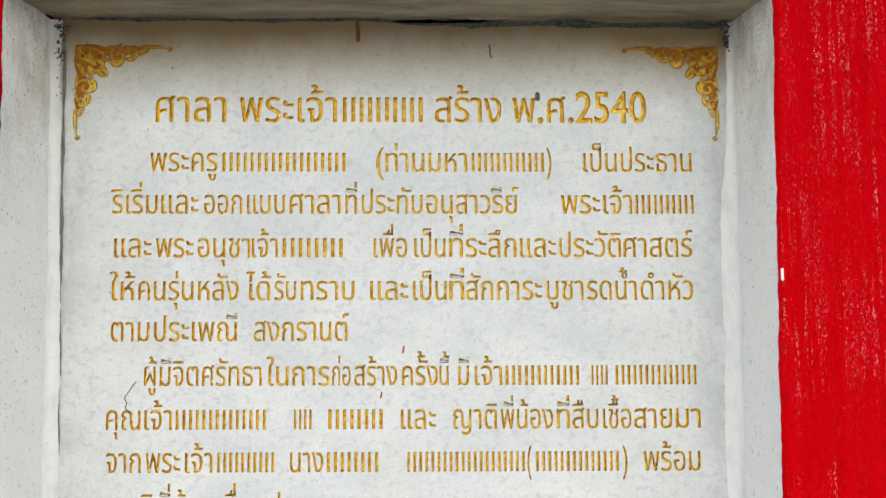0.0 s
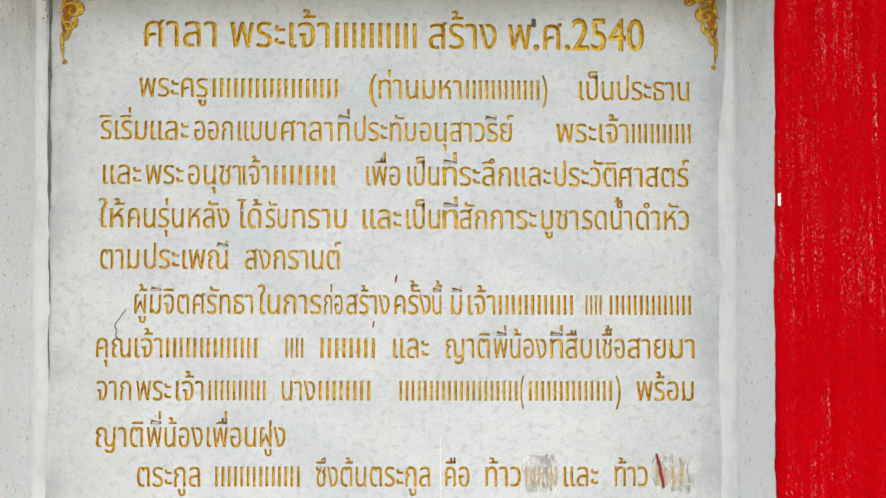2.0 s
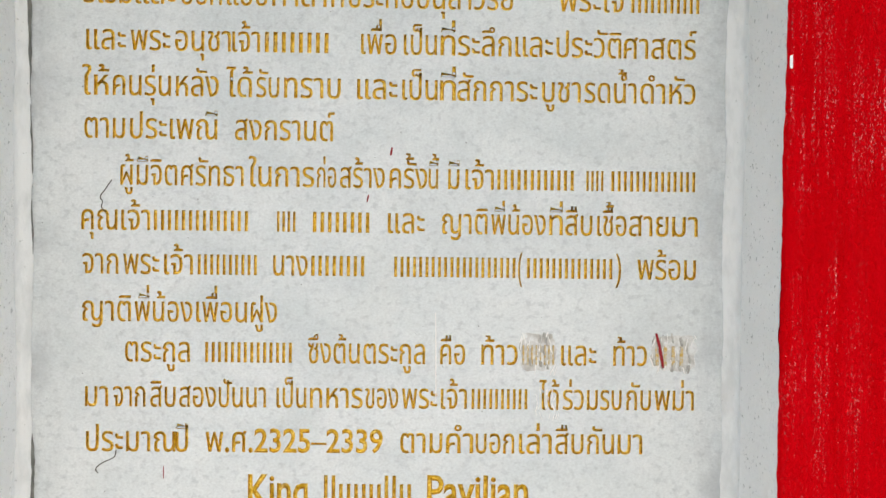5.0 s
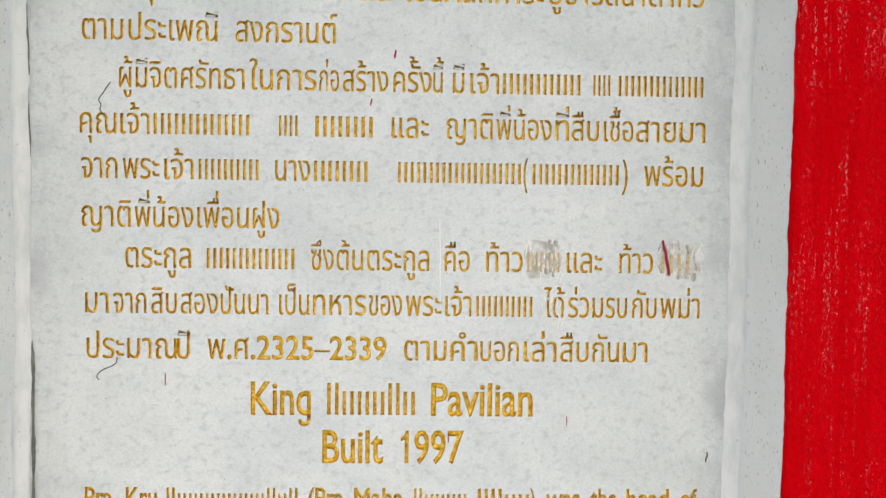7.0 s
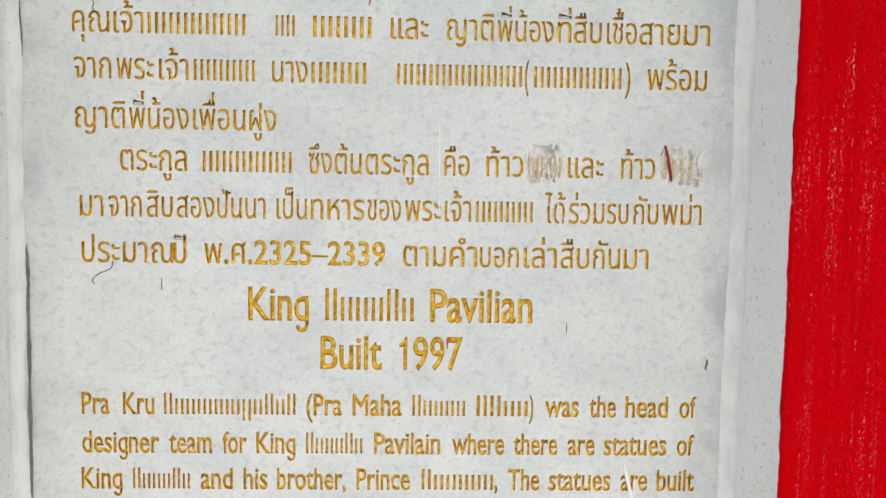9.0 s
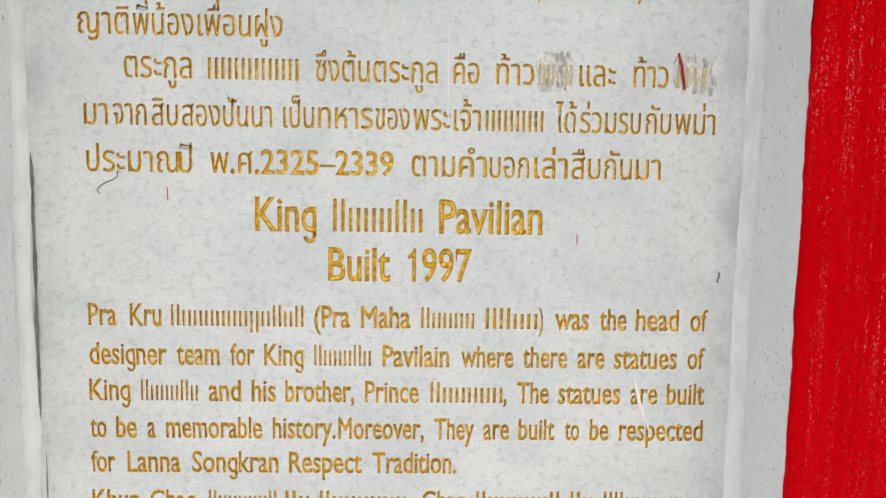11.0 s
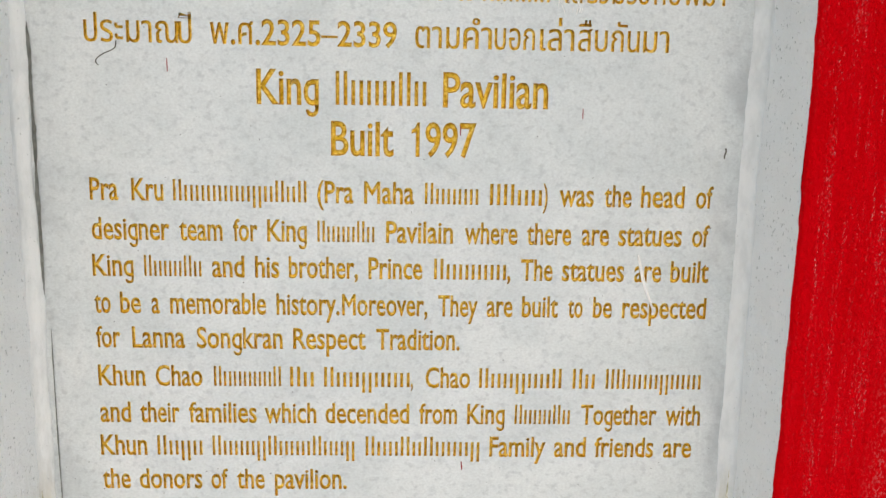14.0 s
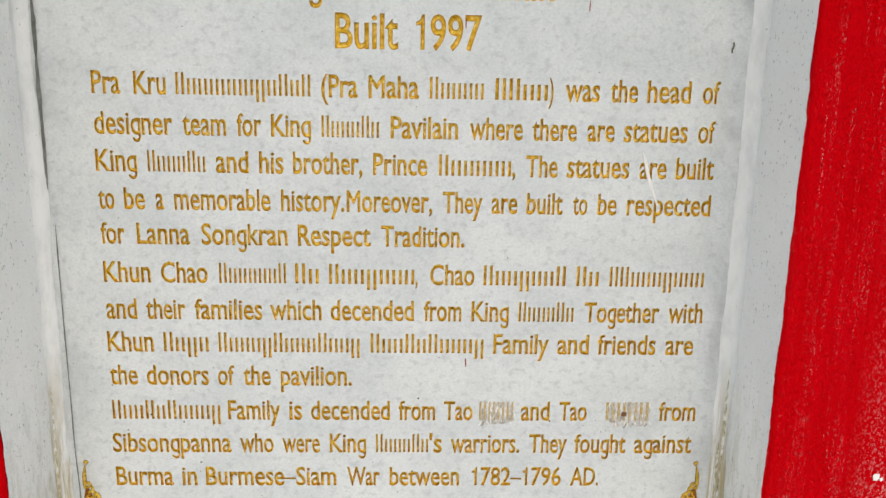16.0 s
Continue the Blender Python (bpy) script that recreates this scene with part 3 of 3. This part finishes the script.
inscription(1.145, 1.1748, 1.1358, 0.0176, "ประมาณ@-297:-220 ปี@-220:-209 พ.ศ.@-194:-153 2325–2339@-152:-40 ตาม@-25:12 คำ@15:39 บอก@41:75 เล่า@79:108 สืบ@111:136 กัน@139:163 มา@166:188")
inscription(1.097, 1.1358, 1.0845, 0.0280, "King@-157:-105 #HxxxHx@-91:-15 Pavilian@-1:88")
inscription(1.055, 1.0845, 1.0475, 0.0280, "Built@-95:-42 1997@-27:28")
inscription(1.014, 1.0475, 1.0065, 0.0184, "Pra@-299:-275 Kru@-264:-237 #HxxxxxxpxHxH@-229:-116 (Pra@-107:-76 Maha@-67:-24 #Hxxxx@-15:31 #HHxx@41:86 )@87:91 was@101:131 the@140:164 head@172:210 of@220:235")
inscription(0.980, 1.0065, 0.9725, 0.0184, "designer@-299:-233 team@-225:-188 for@-179:-158 King@-150:-116 #HxxxHx@-107:-58 Pavilain@-48:10 where@20:66 there@74:113 are@122:146 statues@154:210 of@219:234")
inscription(0.948, 0.9725, 0.9405, 0.0184, "King@-300:-265 #HxxxHx@-256:-207 and@-198:-170 his@-161:-140 brother,@-132:-72 Prince@-63:-16 #Hxxxxx@-6:57 ,@58:61 The@70:98 statues@106:161 are@170:194 built@202:236")
inscription(0.915, 0.9405, 0.9075, 0.0184, "to@-300:-286 be@-278:-260 a@-251:-244 memorable@-235:-152 history.@-143:-88 Moreover,@-86:-11 They@-2:33 are@41:64 built@72:104 to@113:126 be@135:152 respected@161:236")
inscription(0.884, 0.9075, 0.8765, 0.0184, "for@-300:-279 Lanna@-269:-223 Songkran@-213:-138 Respect@-129:-65 Tradition.@-56:18")
inscription(0.849, 0.8765, 0.8415, 0.0184, "Khun@-300:-259 Chao@-250:-209 #HxxxxxH@-199:-140 #Hx@-132:-111 #Hxxpxxx@-102:-26 ,@-25:-23 Chao@-12:28 #HxxpxxH@36:110 #Hx@120:140 #HHxxxpxxx@150:236")
inscription(0.815, 0.8415, 0.8075, 0.0184, "and@-300:-273 their@-265:-230 families@-222:-162 which@-155:-109 decended@-101:-26 from@-17:17 King@26:60 #HxxxHx@69:119 Together@129:198 with@206:238")
inscription(0.784, 0.8075, 0.7765, 0.0184, "Khun@-301:-260 #Hxpx@-251:-211 #HxxxpHxxxHxxp@-202:-75 #HxxHxHxxxp@-65:38 Family@47:98 and@106:135 friends@143:197 are@206:232")
inscription(0.752, 0.7765, 0.7445, 0.0184, "the@-301:-276 donors@-268:-212 of@-204:-189 the@-181:-156 pavilion.@-147:-82")
inscription(0.718, 0.7445, 0.7105, 0.0184, "#HxxHxHxxxp@-301:-203 Family@-196:-148 is@-140:-128 decended@-120:-47 from@-39:-5 Tao@3:30 ~4@36:68 and@75:102 Tao@111:137 ~4@155:195 from@205:240")
inscription(0.685, 0.7105, 0.6775, 0.0184, "Sibsongpanna@-303:-194 who@-186:-155 were@-147:-112 King@-103:-69 #HxxxHx@-60:-11 's@-10:2 warriors.@10:75 They@84:120 fought@127:176 against@184:239")
inscription(0.651, 0.6775, 0.6435, 0.0184, "Burma@-302:-249 in@-241:-227 Burmese–Siam@-219:-97 War@-87:-56 between@-47:19 1782–1796@31:116 AD@125:149 .@150:152")
FIRST, LAST = 1.6630, 0.6435


face_tile(SLAB_L - 0.014, SLAB_R + 0.012, FIRST, SLAB_T + 0.006)
face_tile(SLAB_L - 0.014, SLAB_R + 0.012, SLAB_B - 0.004, LAST)
front = part("slab_face", mesh("slab_face", face_verts, face_polys, MARBLE), plaque, "polished white marble face, lightly mottled grey")
part("slab_body", mesh("slab_body", *block(SLAB_L - 0.014, SLAB_R + 0.012, FACE + 0.0065, FACE + 0.03, SLAB_B - 0.004, SLAB_T + 0.006), MARBLE), plaque)


# gilded flame scrolls in the corners
def leaf(cx, cy, angle, length, width, curl, y=0.0018):
    """A curled, ridged leaf in millimetres of the corner's own plane; its tip bends by curl."""
    n = 9
    verts = []
    for i in range(n):
        f = i / (n - 1)
        a = radians(angle + 1.9 * curl * f * f)
        if i == 0:
            px, py = cx, cy
        else:
            px += math.cos(a) * length / (n - 1)
            py += math.sin(a) * length / (n - 1)
        w = width * (math.sin(math.pi * min(1, (f * 0.92 + 0.08)) ** 0.75)) * 0.5 + 0.12
        nx, ny = -math.sin(a), math.cos(a)
        rise = (0.25, y * 620, y * 1000)
        w *= 0.66
        verts += [(px + nx * w * k, py + ny * w * k, rise[2 - abs(j)]) for j, k in ((-2, -1), (-1, -0.6), (0, 0.12), (1, 0.6), (2, 1))]
    faces = [(i * 5 + j, i * 5 + j + 1, i * 5 + j + 6, i * 5 + j + 5) for i in range(n - 1) for j in range(4)]
    return verts, faces


def curl(cx, cy, r0, r1, a0, a1, w0, w1, y=0.0019):
    """A ridged band that winds in from radius r0 to r1, ending in a bud."""
    n = 16
    verts = []
    for i in range(n):
        f = i / (n - 1)
        a, r = radians(a0 + (a1 - a0) * f), r0 + (r1 - r0) * f ** 0.8
        w = (w0 + (w1 - w0) * f) * 0.5 * min(1.0, 0.3 + 3 * f)
        for k, d in ((-1, 0.25), (-0.6, y * 620), (0.1, y * 1000), (0.6, y * 620), (1, 0.25)):
            verts.append((cx + (r + k * w) * math.cos(a), cy + (r + k * w) * math.sin(a), d))
    return verts, [(i * 5 + j, i * 5 + j + 1, i * 5 + j + 6, i * 5 + j + 5) for i in range(n - 1) for j in range(4)]


def swell(verts):
    """A leaf's outline, widened about its middle line."""
    wide = []
    for i in range(0, len(verts), 5):
        mx, my = (verts[i][0] + verts[i + 4][0]) / 2, (verts[i][1] + verts[i + 4][1]) / 2
        wide += [(mx + (a - mx) * 1.4, my + (b - my) * 1.4, d) for a, b, d in verts[i:i + 5]]
    return wide


def plate(pieces, step=0.5, size=200):
    """One flat sheet in millimetres under all the pieces."""
    inside = np.zeros((size, size), bool)
    for v, f in pieces:
        for q in f:
            for a, b, c in ((v[q[0]], v[q[1]], v[q[2]]), (v[q[0]], v[q[2]], v[q[3]])):
                i0, i1 = (int(k((a[0], b[0], c[0])) / step) + 4 for k in (min, max))
                j0, j1 = (int(k((a[1], b[1], c[1])) / step) + 4 for k in (min, max))
                gx, gy = np.meshgrid((np.arange(i0, i1 + 1) - 3.5) * step, (np.arange(j0, j1 + 1) - 3.5) * step, indexing="ij")
                turns = [(n[0] - m[0]) * (gy - m[1]) - (n[1] - m[1]) * (gx - m[0]) for m, n in ((a, b), (b, c), (c, a))]
                hit = (np.minimum.reduce(turns) >= -0.05) | (np.maximum.reduce(turns) <= 0.05)
                inside[i0:i1 + 1, j0:j1 + 1] |= hit
    at, verts, faces = {}, [], []
    for i, j in zip(*np.nonzero(inside)):
        quad = []
        for k in ((i, j), (i + 1, j), (i + 1, j + 1), (i, j + 1)):
            if k not in at:
                at[k] = len(verts)
                verts.append(((k[0] - 4) * step, (k[1] - 4) * step, 0.12))
            quad.append(at[k])
        faces.append(tuple(quad))
    return verts, faces


def corner(name, x, z, sx, sz):
    half = [  # one arm, along the edge and out from it; the other arm is its mirror image
        curl(10.5, 8.5, 7.5, 1.6, 200, -250, 3.4, 2.0), leaf(3, 2.5, 4, 15, 4.6, 12), leaf(17, 4, 12, 17, 5.2, 40), leaf(22, 9, -30, 11, 4.6, 60),
        curl(41, 11, 8.6, 1.6, 250, -170, 3.8, 2.0), leaf(34, 17, 25, 16, 7.5, -70), leaf(29, 3, 8, 16, 4.2, -30), leaf(30, 13, 70, 8, 3.6, -60),
        curl(56, 7.6, 5.4, 1.2, 235, -160, 3.0, 1.6), leaf(47, 14, 12, 15, 4.8, -60), leaf(45, 2.6, 0, 13, 3.2, 30),
        curl(65.5, 5.2, 3.6, 1.0, 225, -120, 2.4, 1.3), leaf(59, 10, -5, 9, 3.0, -80),
        leaf(61, 2.4, -1, 27, 4.2, 8), curl(87.5, 5.0, 2.0, 0.5, -100, 220, 2.2, 1.6)]
    pieces = half + [([(b, a, d) for a, b, d in v], [q[::-1] for q in f]) for v, f in half]
    pieces += [leaf(11, 11, 45, 14, 12, 0, 0.0024), leaf(21, 14, 20, 11, 9, 50, 0.0020), leaf(14, 21, 70, 11, 9, -50, 0.0020),
               leaf(24, 22, 30, 12, 6, 30, 0.0018), leaf(22, 24, 60, 12, 6, -30, 0.0018), leaf(1.5, 1.5, 45, 12, 7, 0)]
    fill = [leaf(2, 7, 0, 36, 15, 0), leaf(30, 8, 0, 24, 13, -4), leaf(46, 5, 0, 18, 8, -4)]
    fill += [([(b, c, d) for c, b, d in q[0]], q[1]) for q in fill] + [leaf(6, 6, 45, 26, 26, 0)]
    # brown plate that shows between the leaves as the grooves' shade
    base = plate([(swell(v), f) for v, f in fill + pieces])

    def placed(verts):
        return [(x + sx * a / 1000, FACE - d / 1000, z + sz * b / 1000) for a, b, d in verts]
    scroll = part("corner_scroll", mesh(name, placed(base[0]), base[1], HOLLOW_GOLD), plaque, "gilded carved flame scroll, shade of its hollows painted brown")
    for v, f in pieces:
        part("scroll_leaf", mesh("scroll_leaf", placed(v), f, GOLD, True), scroll)


corner("corner_scroll", -0.340, 1.690, 1, -1)
corner("corner_scroll", 0.2585, 1.690, -1, -1)
corner("corner_scroll", -0.334, 0.586, 1, 1)
corner("corner_scroll", 0.250, 0.586, -1, 1)


# ---- damage and dirt ----
def blotch(cx, cz, w, h, seed, y, n=36, power=4):
    rim = []
    for i in range(n):
        a = 2 * math.pi * i / n
        k = 1 + 0.22 * noise.noise((seed, math.cos(a) * 2, math.sin(a) * 2)) + 0.12 * noise.noise((seed, math.cos(a) * 7, math.sin(a) * 7))
        ca, sa = math.cos(a), math.sin(a)
        q = (abs(ca) ** power + abs(sa) ** power) ** (-1 / power)
        rim.append((cx + ca * q * w / 2 * k, y, cz + sa * q * h / 2 * k))
    return [(cx, y, cz)] + rim, [(0, i + 1, (i + 1) % n + 1) for i in range(n)]


def stroke(points, width, y=FACE - 0.0004):
    """A thin tapering mark through points (x, z)."""
    verts = []
    n = len(points)
    for i, (x, z) in enumerate(points):
        ax, az = points[max(0, i - 1)]
        bx, bz = points[min(n - 1, i + 1)]
        k = math.hypot(bx - ax, bz - az) or 1
        w = width * 0.5 * (0.35 + 0.65 * math.sin(math.pi * (i + 0.6) / (n + 0.2)))
        nx, nz = -(bz - az) / k * w, (bx - ax) / k * w
        verts += [(x - nx, y, z - nz), (x, y - width * 0.3, z), (x + nx, y, z + nz)]
    return verts, [(3 * i + j, 3 * i + j + 1, 3 * i + j + 4, 3 * i + j + 3) for i in range(n - 1) for j in (0, 1)]


def scratches(cx, cz, w, h, count, seed, thick=0.0009, out=0.0007):
    rnd = random.Random(seed)
    pieces = []
    for _ in range(count):
        x, z = cx + (rnd.random() - 0.5) * w, cz + (rnd.random() - 0.5) * h
        d, slant = h * rnd.uniform(0.1, 0.32), rnd.uniform(-0.5, 0.5)
        pieces.append(stroke([(x + slant * d * (f - 0.5) + rnd.uniform(-1, 1) * 0.0004, z + d * (f - 0.5)) for f in (0, 0.3, 0.6, 1)],
                             thick * rnd.uniform(0.5, 1.5), FACE - out - 0.000004 * len(pieces)))
    return join(*pieces)


for cx, cz, w, h, seed in ((0.095, 1.2345, 0.030, 0.030, 1), (0.2145, 1.2345, 0.037, 0.029, 2),
                           (0.053, 0.7245, 0.030, 0.020, 3), (0.176, 0.7235, 0.038, 0.022, 4)):
    part("rubbed_patch", mesh("rubbed_patch", *blotch(cx, cz, w * 1.05, h * 1.05, seed + 60, FACE - 0.00025), SMUDGE), plaque, "smooth grey rubbed patch")
    tagged(part("scratched_patch", mesh("scratched_patch", *scratches(cx, cz, w, h, 16, seed + 40, 0.0026, 0.0004), SCRATCH), plaque, "rough grey patch where a word was scratched out"), kind="stuff")
    tagged(part("scratches", mesh("scratches", *scratches(cx, cz, w * 1.1, h * 1.1, 22, seed), CHIP), plaque, "pale fresh scratches"), kind="stuff")
part("chip", mesh("chip", *stroke([(0.172, 0.972), (0.175, 0.962), (0.178, 0.950), (0.182, 0.938), (0.188, 0.924)], 0.0032), CHIP), plaque, "pale chipped groove")
part("chip", mesh("chip", *stroke([(0.0045, 1.268), (0.005, 1.250), (0.0052, 1.228), (0.0056, 1.20), (0.0058, 1.190)], 0.0013), CHIP), plaque, "pale paint run")
tagged(part("scratches", mesh("scratches", *scratches(0.103, 1.189, 0.022, 0.024, 26, 9), CHIP), plaque, "pale fresh scratches"), kind="stuff")

for x, z, h, slant, w in ((-0.0355, 1.408, 0.007, 0.0006, 0.0018), (-0.0555, 1.367, 0.006, 0.0006, 0.0014), (0.022, 0.775, 0.008, -0.0004, 0.0012),
                          (0.118, 1.093, 0.009, 0.0, 0.0009), (-0.230, 1.127, 0.011, 0.0, 0.0009), (0.0145, 1.077, 0.008, 0.0, 0.0010)):
    part("paint_drop", mesh("paint_drop", *stroke([(x + slant, z + h / 2), (x, z), (x - slant, z - h / 2)], w), DRIP), plaque, "small dark red paint drop")
part("paint_drop", mesh("paint_drop", *stroke([(0.1985, 1.252), (0.2010, 1.242), (0.2035, 1.230), (0.2050, 1.2215)], 0.0030, FACE - 0.0012), DRIP), plaque, "dark red paint run")


def thread(points, radius):
    cu = bpy.data.curves.new("thread", "CURVE")
    cu.dimensions, cu.bevel_depth, cu.bevel_resolution, cu.resolution_u = "3D", radius, 1, 6
    sp = cu.splines.new("NURBS")
    sp.points.add(len(points) - 1)
    for k, (x, z) in zip(sp.points, points):
        k.co = (x, FACE - radius * 1.2, z, 1)
    sp.use_endpoint_u, sp.order_u = True, 3
    cu.materials.append(THREAD)
    ob = new("thread", cu)
    me = bpy.data.meshes.new_from_object(ob.evaluated_get(bpy.context.evaluated_depsgraph_get()))
    bpy.data.objects.remove(ob)
    return tagged(new("thread", me), "short dark thread stuck to the marble slab", "thread")


thread([(-0.281, 1.352), (-0.286, 1.356), (-0.283, 1.361), (-0.287, 1.365), (-0.282, 1.371), (-0.279, 1.376), (-0.276, 1.380)], 0.0004)
thread([(-0.271, 1.146), (-0.271, 1.141), (-0.275, 1.138), (-0.281, 1.136), (-0.287, 1.132), (-0.289, 1.128), (-0.286, 1.126)], 0.0004)
thread([(0.0435, 1.690), (0.0455, 1.686), (0.0440, 1.682), (0.0460, 1.678)], 0.0007)
thread([(0.2425, 1.066), (0.2435, 1.063), (0.2415, 1.060), (0.2420, 1.057)], 0.0006)


for cx, cz, w, h, seed in ((jamb_x(1, 1.471) + 0.0016, 1.471, 0.0024, 0.010, 31), (0.3615, 0.7155, 0.0055, 0.006, 32), (0.3660, 0.7135, 0.0026, 0.0034, 33)):
    part("paint_chip", mesh("paint_chip", *blotch(cx, cz, w, h, seed, WALL - 0.0012), CHIP), wall, "bare white chip in the red paint")


def specks(count, seed, y_of, x_range, z_range, sizes):
    rnd = random.Random(seed)
    pieces = []
    for _ in range(count):
        x, z = rnd.uniform(*x_range), rnd.uniform(*z_range)
        r = rnd.uniform(*sizes) * (2.0 if rnd.random() < 0.08 else 1)
        y = y_of(x, z)
        pieces.append(([(x + r * math.cos(a) * rnd.uniform(0.6, 1.2), y, z + r * math.sin(a) * rnd.uniform(0.7, 1.4)) for a in (0, 1.05, 2.1, 3.15, 4.2, 5.25)], [(0, 1, 2, 3, 4, 5)]))
    return join(*pieces)


tagged(new("dirt_specks", mesh("dirt_specks", *join(
    specks(150, 5, lambda x, z: FACE - 0.0004, (SLAB_L + 0.006, SLAB_R - 0.006), (SLAB_B, SLAB_T), (0.0002, 0.00055)),
    specks(110, 6, lambda x, z: FACE - 0.0004, (SLAB_L + 0.006, SLAB_R - 0.006), (SLAB_B, 0.80), (0.0002, 0.0006)),
    specks(26, 8, lambda x, z: FACE - 0.0004, (SLAB_L + 0.006, -0.24), (1.60, SLAB_T), (0.0003, 0.0007))), SPECK)),
    "scattered dark dirt specks on the marble slab", "dirt", kind="stuff")

part("pock_mark", mesh("pock_mark", *blotch(0.1715, 0.7255, 0.0052, 0.0044, 21, FACE - 0.0024), RUST), plaque, "dark chipped hole")
part("mould_spot", mesh("mould_spot", *blotch(0.0885, 1.6415, 0.0045, 0.008, 12, FACE - 0.0005), MOULD), plaque, "small black mould spot")
part("rust_stain", mesh("rust_stain", *stroke([(-0.0790, 1.7130), (-0.0786, 1.7070), (-0.0780, 1.7010), (-0.0783, 1.6960), (-0.0779, 1.6925)], 0.0042), RUST), plaque, "small brown rust run")


def cluster(cx, cz, w, h, count, seed):
    rnd = random.Random(seed)
    spots = [blotch(rnd.gauss(cx, w / 2), rnd.gauss(cz, h / 2), k * 1.2, k * rnd.uniform(0.8, 2.2), seed + i, FACE - 0.0045 - 0.00002 * i, 11, 2)
             for i, k in enumerate(rnd.uniform(0.0005, 0.0022) for _ in range(count))]
    return join(*spots)


for x, z, w, h, n, seed in ((0.2640, 1.698, 0.005, 0.014, 80, 14), (0.252, 1.7085, 0.024, 0.003, 50, 15), (-0.350, 1.704, 0.007, 0.009, 34, 16), (-0.352, 1.678, 0.006, 0.030, 30, 17)):
    tagged(new("mould_patch", mesh("mould_patch", *cluster(x, z, w, h, n, seed), MOULD)), "black mould spots in the niche corner", "mould", kind="stuff")
